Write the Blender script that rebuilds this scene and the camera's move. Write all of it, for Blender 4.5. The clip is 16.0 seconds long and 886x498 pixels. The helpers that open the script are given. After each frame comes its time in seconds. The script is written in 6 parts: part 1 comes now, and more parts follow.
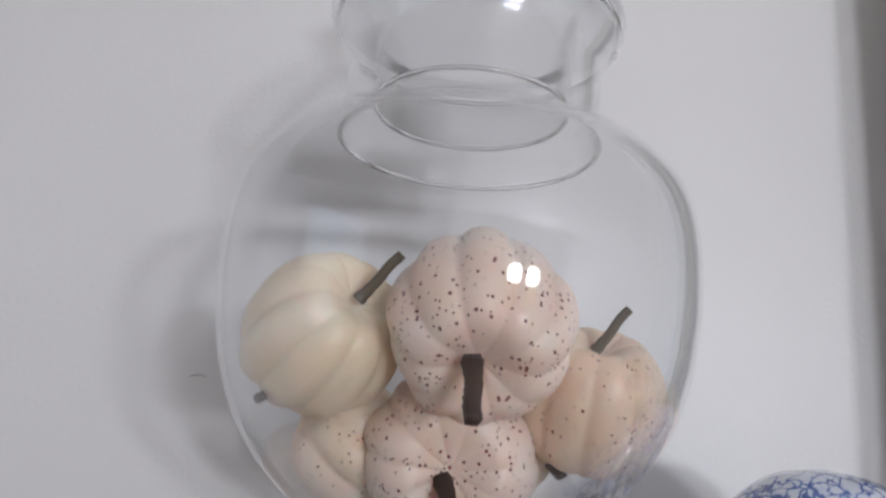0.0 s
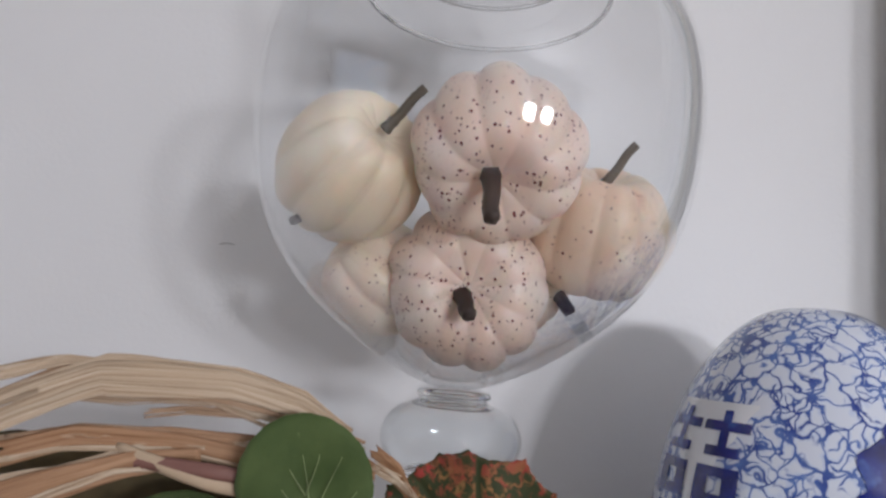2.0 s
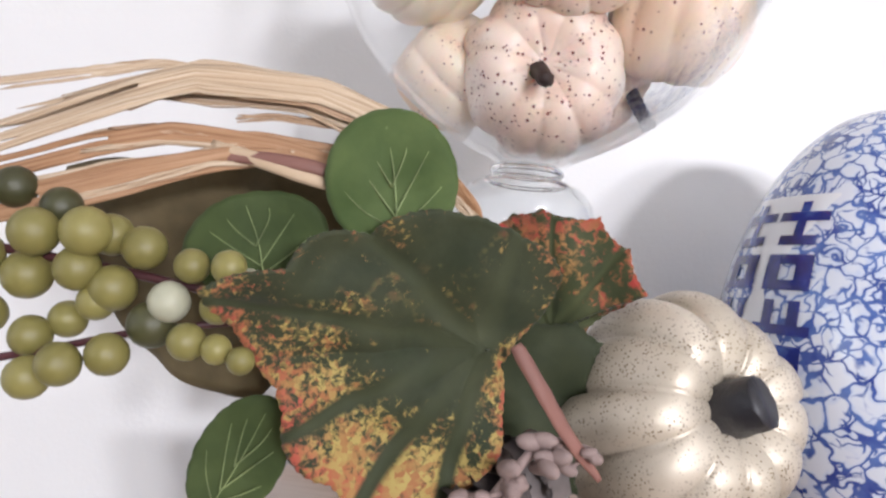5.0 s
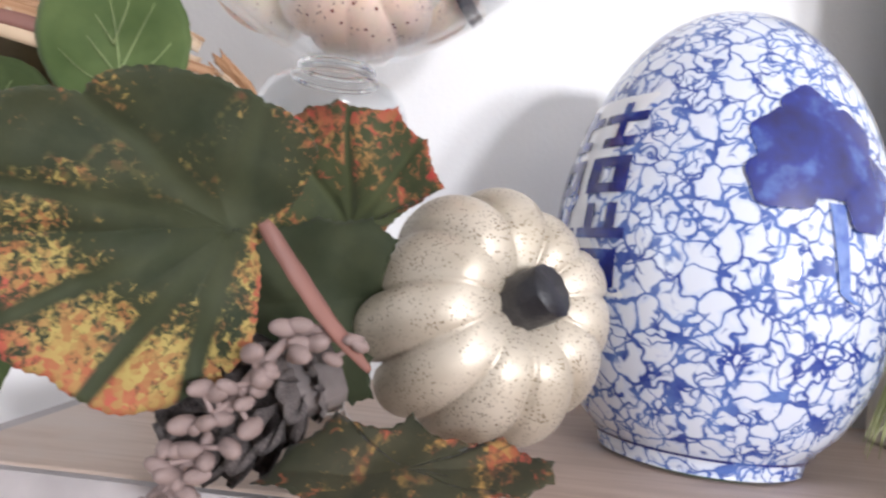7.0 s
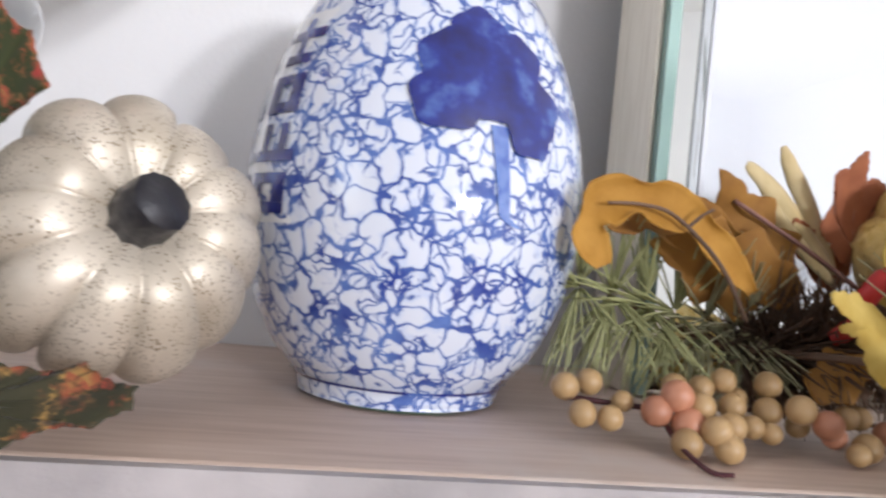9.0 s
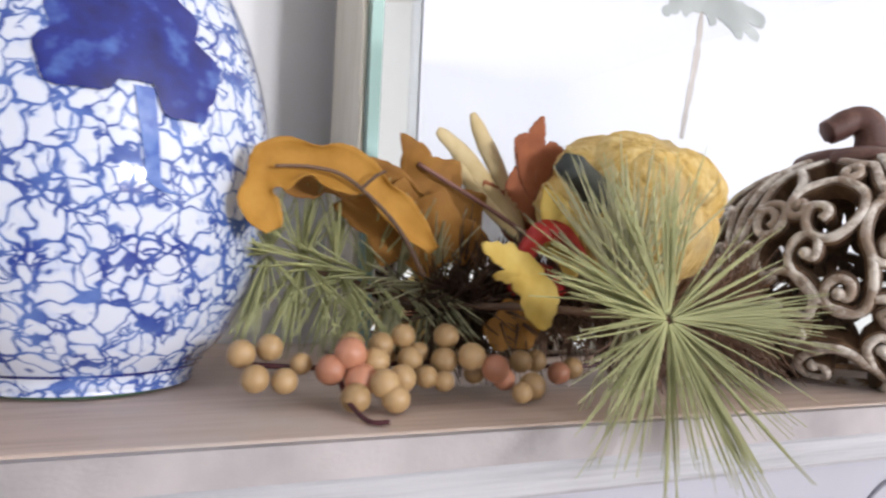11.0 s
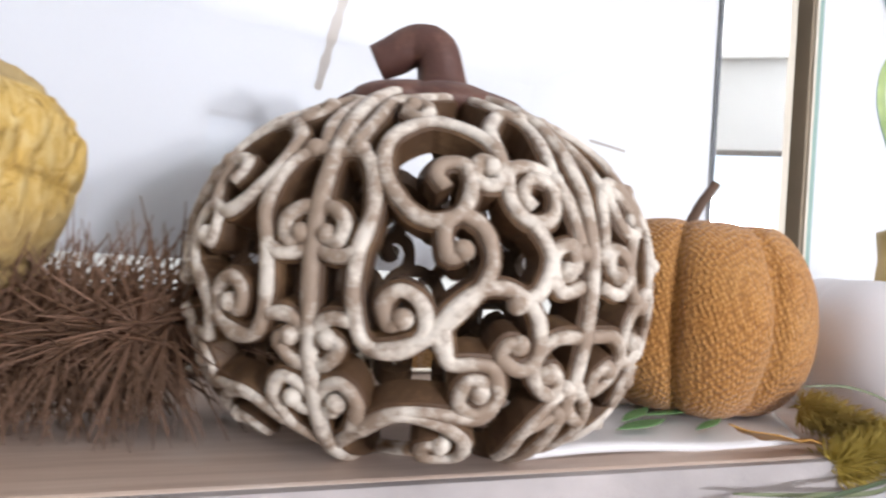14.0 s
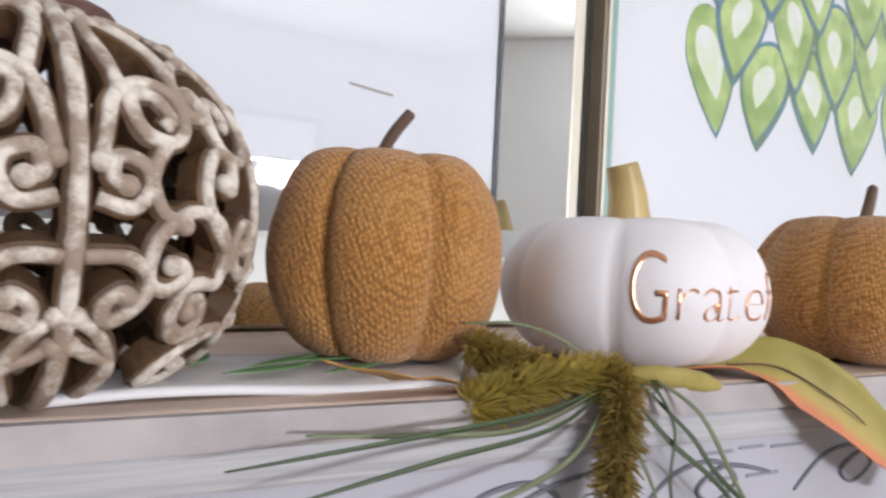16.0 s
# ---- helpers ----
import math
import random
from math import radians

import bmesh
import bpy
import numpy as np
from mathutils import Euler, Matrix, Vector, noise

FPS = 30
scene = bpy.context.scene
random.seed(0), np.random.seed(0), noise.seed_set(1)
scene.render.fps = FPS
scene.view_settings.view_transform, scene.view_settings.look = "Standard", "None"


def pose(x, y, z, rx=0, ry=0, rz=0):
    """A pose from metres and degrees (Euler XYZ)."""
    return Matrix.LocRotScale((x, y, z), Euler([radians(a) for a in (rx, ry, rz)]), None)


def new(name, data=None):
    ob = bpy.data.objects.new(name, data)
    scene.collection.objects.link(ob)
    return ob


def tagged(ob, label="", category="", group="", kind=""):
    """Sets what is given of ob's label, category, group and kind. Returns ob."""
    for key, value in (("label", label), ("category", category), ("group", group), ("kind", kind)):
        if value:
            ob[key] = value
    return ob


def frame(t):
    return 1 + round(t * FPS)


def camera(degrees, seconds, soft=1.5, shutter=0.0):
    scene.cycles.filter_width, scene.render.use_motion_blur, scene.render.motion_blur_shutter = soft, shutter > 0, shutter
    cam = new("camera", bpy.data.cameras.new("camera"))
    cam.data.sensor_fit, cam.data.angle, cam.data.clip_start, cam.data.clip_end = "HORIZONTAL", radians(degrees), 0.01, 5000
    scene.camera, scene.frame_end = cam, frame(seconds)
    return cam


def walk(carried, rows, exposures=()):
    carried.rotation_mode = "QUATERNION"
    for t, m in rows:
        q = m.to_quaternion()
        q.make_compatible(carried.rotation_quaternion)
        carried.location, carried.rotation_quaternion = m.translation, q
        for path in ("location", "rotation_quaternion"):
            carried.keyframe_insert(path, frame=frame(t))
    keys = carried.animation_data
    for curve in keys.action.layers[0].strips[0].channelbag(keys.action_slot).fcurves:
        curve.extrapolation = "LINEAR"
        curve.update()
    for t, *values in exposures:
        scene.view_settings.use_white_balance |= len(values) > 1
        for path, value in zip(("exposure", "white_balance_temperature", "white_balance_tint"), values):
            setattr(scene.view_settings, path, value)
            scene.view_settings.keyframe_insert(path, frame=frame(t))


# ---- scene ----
cam = camera(64.8, 16.0, 2.4, 0.4)
METRES, EYE, TILT, LEAN, TURN = 0.9, 1.45, 13.2, -4.5, 0.0
ROWS = [
    (0.0, 0.0, 0.0, 0.0, 0.0, 0.0, -0.0),
    (0.5, -0.0037, -0.0131, -0.017, 0.36, -1.17, -0.15),
    (1.0, -0.0103, -0.0242, -0.0237, 0.61, -2.22, -0.6),
    (1.5, -0.0155, -0.0298, -0.0393, 0.67, -3.48, -0.67),
    (2.0, -0.0055, -0.0307, -0.0581, 0.78, -4.73, -0.33),
    (2.5, -0.0126, -0.0284, -0.0755, 1.13, -6.13, -0.86),
    (3.0, -0.0171, -0.0362, -0.0915, 1.88, -7.34, -1.28),
    (5.5, -0.0144, -0.0426, -0.1584, 5.14, -10.17, -1.07),
    (6.0, -0.0042, -0.033, -0.1709, 4.25, -10.81, -1.27),
    (6.5, 0.023, -0.031, -0.1784, 2.52, -11.25, -1.24),
    (7.0, 0.0513, -0.0271, -0.1857, 0.02, -11.56, -1.29),
    (7.5, 0.067, -0.0304, -0.188, -2.35, -11.75, -1.84),
    (8.0, 0.0807, -0.0321, -0.1935, -5.08, -12.0, -2.78),
    (8.5, 0.1054, -0.0254, -0.2042, -8.14, -12.33, -3.45),
    (9.0, 0.1457, -0.0183, -0.2116, -11.39, -12.9, -3.98),
    (11.5, 0.2671, -0.047, -0.2229, -27.53, -12.59, -5.12),
    (12.0, 0.3473, -0.0437, -0.2077, -27.68, -12.65, -6.24),
    (12.5, 0.4265, -0.0387, -0.2192, -25.27, -12.6, -5.23),
    (13.0, 0.4897, -0.021, -0.2333, -24.34, -13.08, -5.52),
    (13.5, 0.5348, -0.0267, -0.2332, -23.83, -13.11, -5.89),
    (14.0, 0.5961, -0.0415, -0.2374, -23.76, -12.92, -5.31),
    (14.5, 0.6513, -0.0538, -0.2431, -24.07, -12.83, -4.4),
    (15.0, 0.6947, -0.0591, -0.2463, -24.46, -12.91, -4.72),
    (15.5, 0.7282, -0.0697, -0.2535, -25.58, -13.25, -4.39),
    (16.0, 0.7581, -0.0844, -0.2587, -27.85, -13.77, -4.99),
]
EXPOSURES = [(0.0, -0.02, 6300, 17), (3.2, 0.14, 6350, 18), (5.3, 1.02, 6420, 18), (7.5, 1.05, 6400, 17), (9.2, 0.84, 6400, 17), (12.5, 0.83, 6450, 17), (14.5, 0.74, 6430, 17), (16.0, 0.40, 6450, 17)]
walk(cam, [(t, pose(0, 0, EYE, TILT, LEAN, TURN) @ pose(METRES * x, METRES * y, METRES * z, 90 + pitch, roll, yaw)) for t, x, y, z, yaw, pitch, roll in ROWS],
     EXPOSURES)

# ---- world and lights ----
world = bpy.data.worlds.new("sky")
scene.world = world
world.use_nodes = True
wn = world.node_tree
sky = wn.nodes.new("ShaderNodeTexSky")
sky.sky_type, sky.sun_disc, sky.sun_elevation, sky.sun_rotation = "NISHITA", False, radians(40), radians(150)
wn.links.new(sky.outputs[0], wn.nodes["Background"].inputs[0])
wn.nodes["Background"].inputs[1].default_value = 0.12


def window_light(name, x, y, z, w, h, power, rz, tint=(0.94, 0.98, 1.0)):
    lamp = bpy.data.lights.new(name, "AREA")
    lamp.shape, lamp.size, lamp.size_y, lamp.energy, lamp.color = "RECTANGLE", w, h, power, tint
    ob = new(name, lamp)
    ob.matrix_world = pose(x, y, z, 90, 0, rz)
    return ob


window_light("window_light", 1.42, -3.02, 1.62, 0.32, 0.22, 29, 0)
window_light("window_light", 2.00, -3.02, 1.62, 0.32, 0.22, 29, 0)
# Unseen fill lamp added at the left; no window is known there.
window_light("window_light", -2.02, -1.2, 1.6, 1.5, 1.2, 3.5, -90)

# ---- materials ----


class Mat:
    """A node material with short ways to add and link nodes."""

    def __init__(self, name, color=(0.8, 0.8, 0.8), rough=0.5, metal=0.0, **extra):
        self.m = bpy.data.materials.new(name)
        self.m.use_nodes = True
        self.t = self.m.node_tree
        self.b = self.t.nodes["Principled BSDF"]
        self.out = self.t.nodes["Material Output"]
        self.b.inputs["Base Color"].default_value = (*color, 1)
        self.b.inputs["Roughness"].default_value = rough
        self.b.inputs["Metallic"].default_value = metal
        for k, v in extra.items():
            self.b.inputs[k.replace("_", " ")].default_value = v
        self.coords = None

    def n(self, kind, **props):
        node = self.t.nodes.new("ShaderNode" + kind)
        for k, v in props.items():
            if k == "operation":
                node.operation = v
            elif k == "blend":
                node.blend_type = v
            elif k == "feature":
                node.feature = v
            elif k == "bands":
                node.bands_direction = v
        return node

    def link(self, a, b):
        self.t.links.new(a, b)

    def coord(self, scale=(1, 1, 1), which="Object", rot=(0, 0, 0)):
        tc = self.n("TexCoord")
        mp = self.n("Mapping")
        mp.inputs["Scale"].default_value = scale
        mp.inputs["Rotation"].default_value = rot
        self.link(tc.outputs[which], mp.inputs["Vector"])
        return mp.outputs["Vector"]

    def noise(self, scale, vec=None, detail=4.0, rough=0.55, distort=0.0):
        nd = self.n("TexNoise")
        nd.inputs["Scale"].default_value = scale
        nd.inputs["Detail"].default_value = detail
        nd.inputs["Roughness"].default_value = rough
        nd.inputs["Distortion"].default_value = distort
        self.link(vec or self.coord(), nd.inputs["Vector"])
        return nd.outputs["Fac"]

    def voronoi(self, scale, vec=None, feature="F1", rand=1.0):
        nd = self.n("TexVoronoi", feature=feature)
        nd.inputs["Scale"].default_value = scale
        nd.inputs["Randomness"].default_value = rand
        self.link(vec or self.coord(), nd.inputs["Vector"])
        return nd

    def ramp(self, fac, *stops):
        nd = self.n("ValToRGB")
        el = nd.color_ramp.elements
        while len(el) < len(stops):
            el.new(0.5)
        for e, (p, c) in zip(el, stops):
            e.position = p
            e.color = (*c, 1) if len(c) == 3 else c
        self.link(fac, nd.inputs["Fac"])
        return nd.outputs["Color"]

    def grey(self, fac, a, b, va=0.0, vb=1.0):
        return self.ramp(fac, (a, (va,) * 3), (b, (vb,) * 3))

    def mix(self, fac, a, b, blend="MIX"):
        nd = self.n("MixRGB", blend=blend)
        for sock, v in zip(nd.inputs, (fac, a, b)):
            if isinstance(v, bpy.types.NodeSocket):
                self.link(v, sock)
            elif isinstance(v, tuple):
                sock.default_value = (*v, 1)
            else:
                sock.default_value = v
        return nd.outputs["Color"]

    def color(self, sock):
        self.link(sock, self.b.inputs["Base Color"])
        return self

    def rough(self, sock):
        self.link(sock, self.b.inputs["Roughness"])
        return self

    def bump(self, sock, strength=0.3, dist=0.002):
        nd = self.n("Bump")
        nd.inputs["Strength"].default_value = strength
        nd.inputs["Distance"].default_value = dist
        old = self.b.inputs["Normal"]
        if old.is_linked:
            self.link(old.links[0].from_socket, nd.inputs["Normal"])
        self.link(sock, nd.inputs["Height"])
        self.link(nd.outputs["Normal"], old)
        return self


def paint(name, color, rough=0.5, var=0.06, scale=30.0, bump=0.1, **extra):
    """Paint or plastic with slight blotches and a fine relief."""
    m = Mat(name, color, rough, **extra)
    big = m.noise(scale * 0.2)
    dark = tuple(c * (1 - var) for c in color)
    lite = tuple(min(1, c * (1 + var)) for c in color)
    m.color(m.ramp(big, (0.35, dark), (0.65, lite)))
    if bump:
        m.bump(m.noise(scale * 8), bump, 0.001)
    return m


WALL = paint("white wall paint", (0.80, 0.80, 0.80), 0.45, 0.02, 12, 0.0)
WALL.bump(WALL.noise(220, detail=3), 0.25, 0.001).bump(WALL.noise(3, detail=2), 0.2, 0.004)
CEIL = paint("ceiling paint", (0.82, 0.82, 0.81), 0.7, 0.02, 12, 0.05)

# ---- mesh helpers ----


def part(name, bm, material, parent=None, label="", smooth=True):
    me = bpy.data.meshes.new(name)
    bm.normal_update()
    bm.to_mesh(me)
    bm.free()
    me.materials.append(material.m if isinstance(material, Mat) else material)
    if smooth:
        me.polygons.foreach_set("use_smooth", [True] * len(me.polygons))
    ob = new(name, me)
    if parent:
        ob.parent = parent
    if label:
        tagged(ob, label)
    return ob


def thing(name, m, label, category, group="", kind=""):
    ob = new(name)
    ob.empty_display_size = 0.02
    ob.matrix_world = m
    return tagged(ob, label, category, group, kind)


def box(bm, x0, y0, z0, x1, y1, z1, bevel=0.0):
    made = bmesh.ops.create_cube(bm, size=1.0)["verts"]
    for v in made:
        v.co = Vector(((x0 + x1) / 2 + v.co.x * (x1 - x0), (y0 + y1) / 2 + v.co.y * (y1 - y0), (z0 + z1) / 2 + v.co.z * (z1 - z0)))
    if bevel:
        edges = {e for v in made for e in v.link_edges}
        bmesh.ops.bevel(bm, geom=list(edges), offset=bevel, segments=2, profile=0.5, affect="EDGES")
    return bm


def boxes(*specs, bevel=0.0):
    bm = bmesh.new()
    for sp in specs:
        box(bm, *sp, bevel=bevel)
    return bm


def lathe(profile, seg=72, smooth_steps=4, bm=None):
    """Turn a profile of (radius, height) about z; the points are joined by a smooth curve."""
    bm = bm or bmesh.new()
    pts = []
    p = [Vector(q) for q in profile]
    for i in range(len(p) - 1):
        a, b, c, d = p[max(i - 1, 0)], p[i], p[i + 1], p[min(i + 2, len(p) - 1)]
        for k in range(smooth_steps):
            s = k / smooth_steps
            q = 0.5 * (2 * b + (c - a) * s + (2 * a - 5 * b + 4 * c - d) * s * s + (3 * b - a - 3 * c + d) * s ** 3)
            pts.append(q)
    pts.append(p[-1])
    rings = []
    for q in pts:
        r = max(q.x, 0.0)
        if r < 1e-5:
            rings.append([bm.verts.new((0, 0, q.y))])
        else:
            rings.append([bm.verts.new((r * math.cos(2 * math.pi * j / seg), r * math.sin(2 * math.pi * j / seg), q.y)) for j in range(seg)])
    for a, b in zip(rings, rings[1:]):
        for j in range(seg):
            k = (j + 1) % seg
            if len(a) == 1 and len(b) == 1:
                continue
            if len(a) == 1:
                bm.faces.new((a[0], b[k], b[j]))
            elif len(b) == 1:
                bm.faces.new((a[j], a[k], b[0]))
            else:
                bm.faces.new((a[j], a[k], b[k], b[j]))
    bmesh.ops.recalc_face_normals(bm, faces=bm.faces)
    return bm


def tube(bm, pts, radii, seg=8, cap=True, flat=1.0):
    """A round (or flattened) tube along points."""
    pts = [Vector(p) for p in pts]
    n = len(pts)
    if isinstance(radii, (int, float)):
        radii = [radii] * n
    up = Vector((0.13, 0.21, 1)).normalized()
    rings = []
    for i in range(n):
        d = (pts[min(i + 1, n - 1)] - pts[max(i - 1, 0)]).normalized()
        side = d.cross(up)
        if side.length < 1e-3:
            side = d.cross(Vector((1, 0, 0)))
        side.normalize()
        other = side.cross(d).normalized()
        up = other
        rings.append([bm.verts.new(pts[i] + radii[i] * (math.cos(2 * math.pi * j / seg) * side + flat * math.sin(2 * math.pi * j / seg) * other)) for j in range(seg)])
    for a, b in zip(rings, rings[1:]):
        for j in range(seg):
            bm.faces.new((a[j], a[(j + 1) % seg], b[(j + 1) % seg], b[j]))
    if cap:
        bm.faces.new(rings[0][::-1])
        bm.faces.new(rings[-1])
    return bm


def curve_pts(ctrl, steps=6):
    """Points on a smooth curve through the control points."""
    p = [Vector(q) for q in ctrl]
    out = []
    for i in range(len(p) - 1):
        a, b, c, d = p[max(i - 1, 0)], p[i], p[i + 1], p[min(i + 2, len(p) - 1)]
        for k in range(steps):
            s = k / steps
            out.append(0.5 * (2 * b + (c - a) * s + (2 * a - 5 * b + 4 * c - d) * s * s + (3 * b - a - 3 * c + d) * s ** 3))
    out.append(p[-1])
    return out


def ball(bm, c, r, seg=12, rings=8, squash=(1, 1, 1)):
    made = bmesh.ops.create_uvsphere(bm, u_segments=seg, v_segments=rings, radius=r)["verts"]
    for v in made:
        v.co = Vector((v.co.x * squash[0], v.co.y * squash[1], v.co.z * squash[2])) + Vector(c)
    return bm


def pumpkin_body(radius, height, ribs=10, groove=0.10, dimple=0.28, seg_per_rib=12, rings=36, wobble=0.02, power=2.3, seed=0, sharp=0.5):
    """A ribbed pumpkin from z = 0 to its height, hollowed at top and bottom."""
    bm = bmesh.new()
    seg = ribs * seg_per_rib
    rnd = random.Random(seed)
    ph = [rnd.uniform(-0.25, 0.25) for _ in range(ribs)]
    wd = [1 + rnd.uniform(-wobble, wobble) * 2 for _ in range(ribs)]
    grid = []
    for i in range(rings + 1):
        f = math.pi * i / rings
        s, c = math.sin(f), math.cos(f)
        rr = abs(s) ** (2 / power)
        row = []
        for j in range(seg):
            a = 2 * math.pi * j / seg
            k = j // seg_per_rib
            u = (j % seg_per_rib) / seg_per_rib
            lobe = abs(math.sin(math.pi * u)) ** sharp
            g = 1 - groove * (1 - lobe) * (0.35 + 0.65 * s)
            q = rr * g * (1 + (wd[k] - 1) * lobe)
            zc = c * (1 - dimple * math.exp(-(s / 0.42) ** 2)) * (1 - 0.35 * groove * (1 - lobe))
            wob = 1 + wobble * noise.noise(Vector((q * math.cos(a) * 2 + seed * 7.1, q * math.sin(a) * 2, c * 2)))
            row.append(bm.verts.new((radius * q * wob * math.cos(a + 0.02 * ph[k]), radius * q * wob * math.sin(a + 0.02 * ph[k]), height / 2 * (zc * wob) + height / 2)))
        grid.append(row)
    for a, b in zip(grid[1:-1], grid[2:-1]):
        for j in range(seg):
            k = (j + 1) % seg
            bm.faces.new((a[j], b[j], b[k], a[k]))
    bm.faces.new(grid[1])
    bm.faces.new(grid[-2][::-1])
    for row in (grid[0], grid[-1]):
        for v in row:
            bm.verts.remove(v)
    lo, hi = min(v.co.z for v in bm.verts), max(v.co.z for v in bm.verts)
    for v in bm.verts:
        v.co.z = (v.co.z - lo) / (hi - lo) * height
    bmesh.ops.recalc_face_normals(bm, faces=bm.faces)
    return bm


def stem(path, r0, r1, seg=10, flute=0.12, flare=1.5):
    """A fluted stalk that widens at its foot."""
    bm = bmesh.new()
    pts = curve_pts(path, 5)
    n = len(pts)
    rad = [(r0 + (r1 - r0) * i / (n - 1)) * (1 + (flare - 1) * max(0, 1 - 4 * i / n)) for i in range(n)]
    tube(bm, pts, rad, seg)
    for i, v in enumerate(bm.verts):
        c = pts[i // seg]
        v.co = c + (v.co - c) * (1 + flute * (1 if i % 2 else -1) + 0.05 * noise.noise(v.co * 200))
    bmesh.ops.recalc_face_normals(bm, faces=bm.faces)
    return bm


def aim(x, y, z, direction, spin=0.0):
    """A pose whose z axis points along a direction."""
    d = Vector(direction).normalized()
    return Matrix.Translation((x, y, z)) @ d.to_track_quat("Z", "Y").to_matrix().to_4x4() @ pose(0, 0, 0, 0, 0, spin)

# ---- more materials ----


def thin_glass(name, tint, gloss=1.0, edge=0.9):
    """Clear glass: lets the light straight through and mirrors by Fresnel."""
    m = Mat(name)
    m.t.nodes.remove(m.b)
    tr, gl, mx, fr = m.n("BsdfTransparent"), m.n("BsdfGlossy"), m.n("MixShader"), m.n("LayerWeight")
    fr.inputs["Blend"].default_value = 0.5
    pw, sc = m.n("Math", operation="POWER"), m.n("Math", operation="MULTIPLY_ADD")
    m.link(fr.outputs["Facing"], pw.inputs[0])
    pw.inputs[1].default_value = 3.4
    m.link(pw.outputs[0], sc.inputs[0])
    sc.inputs[1].default_value, sc.inputs[2].default_value = edge, 0.04
    tr.inputs["Color"].default_value = (*tint, 1)
    gl.inputs["Color"].default_value = (gloss, gloss, gloss, 1)
    gl.inputs["Roughness"].default_value = 0.02
    m.link(sc.outputs[0], mx.inputs[0])
    m.link(tr.outputs[0], mx.inputs[1])
    m.link(gl.outputs[0], mx.inputs[2])
    m.link(mx.outputs[0], m.out.inputs["Surface"])
    return m


JAR_GLASS = thin_glass("clear jar glass", (0.984, 0.987, 0.989))
STEM_GLASS = thin_glass("stem glass", (0.90, 0.915, 0.92), 1.0, 0.95)
PANE_GLASS = thin_glass("picture glass", (0.98, 0.985, 0.985), 0.9)
SOLID_GLASS = Mat("solid glass", (0.97, 0.98, 0.98), 0.01, Transmission_Weight=1.0, IOR=1.46)


def wood_top():
    m = Mat("worn tan shelf wood", (0.5, 0.38, 0.29), 0.55)
    v = m.coord((3, 40, 40))
    g = m.noise(4, v, 6, 0.6, 0.4)
    base = m.ramp(g, (0.25, (0.47, 0.35, 0.28)), (0.5, (0.58, 0.45, 0.37)), (0.75, (0.66, 0.54, 0.46)))
    worn = m.grey(m.noise(6, detail=5), 0.52, 0.62)
    m.color(m.mix(worn, base, (0.60, 0.51, 0.45)))
    m.bump(g, 0.25, 0.001)
    return m


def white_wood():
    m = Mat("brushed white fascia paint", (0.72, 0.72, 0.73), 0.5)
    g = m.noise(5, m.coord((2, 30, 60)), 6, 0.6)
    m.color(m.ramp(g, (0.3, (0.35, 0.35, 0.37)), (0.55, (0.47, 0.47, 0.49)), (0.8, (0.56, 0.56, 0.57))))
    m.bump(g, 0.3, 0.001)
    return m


def mini_skin(name, lo, hi, spots, spot_color=(0.20, 0.035, 0.035)):
    """Waxy foam skin, tinted towards peach, with scattered dark flecks."""
    m = Mat(name, hi, 0.38, Subsurface_Weight=0.45, Subsurface_Scale=0.012)
    m.b.inputs["Subsurface Radius"].default_value = (1.0, 0.5, 0.3)
    base = m.ramp(m.noise(22, detail=3), (0.35, lo), (0.65, hi))
    if spots:
        v = m.voronoi(300)
        near = m.grey(v.outputs["Distance"], 0.20, 0.30, 1, 0)
        rnd = m.n("SeparateColor")
        m.link(v.outputs["Color"], rnd.inputs[0])
        chosen = m.grey(rnd.outputs[0], 1 - spots, 1 - spots + 0.02)
        v2 = m.voronoi(420)
        fine = m.grey(v2.outputs["Distance"], 0.2, 0.28, 1, 0)
        r2 = m.n("SeparateColor")
        m.link(v2.outputs["Color"], r2.inputs[0])
        chosen2 = m.grey(r2.outputs[1], 0.68, 0.72)
        patch = m.grey(m.noise(30, detail=2), 0.38, 0.50)
        a = m.mix(1.0, near, chosen, "MULTIPLY")
        b = m.mix(1.0, m.mix(1.0, fine, chosen2, "MULTIPLY"), patch, "MULTIPLY")
        base = m.mix(m.mix(1.0, a, b, "LIGHTEN"), base, spot_color)
    m.color(base)
    m.bump(m.noise(120), 0.12, 0.001)
    return m


CREAM = mini_skin("cream foam skin", (0.88, 0.74, 0.55), (0.90, 0.82, 0.70), 0)
PEACH = mini_skin("pale peach foam skin", (0.86, 0.65, 0.50), (0.89, 0.77, 0.63), 0.05)
SPECKLED = mini_skin("speckled pink foam skin", (0.86, 0.66, 0.55), (0.90, 0.80, 0.73), 0.34)
STALK_BROWN = paint("dark brown stalk", (0.045, 0.025, 0.022), 0.55, 0.3, 60, 0.3)
STALK_OLIVE = paint("olive brown stalk", (0.10, 0.075, 0.045), 0.55, 0.3, 60, 0.3)


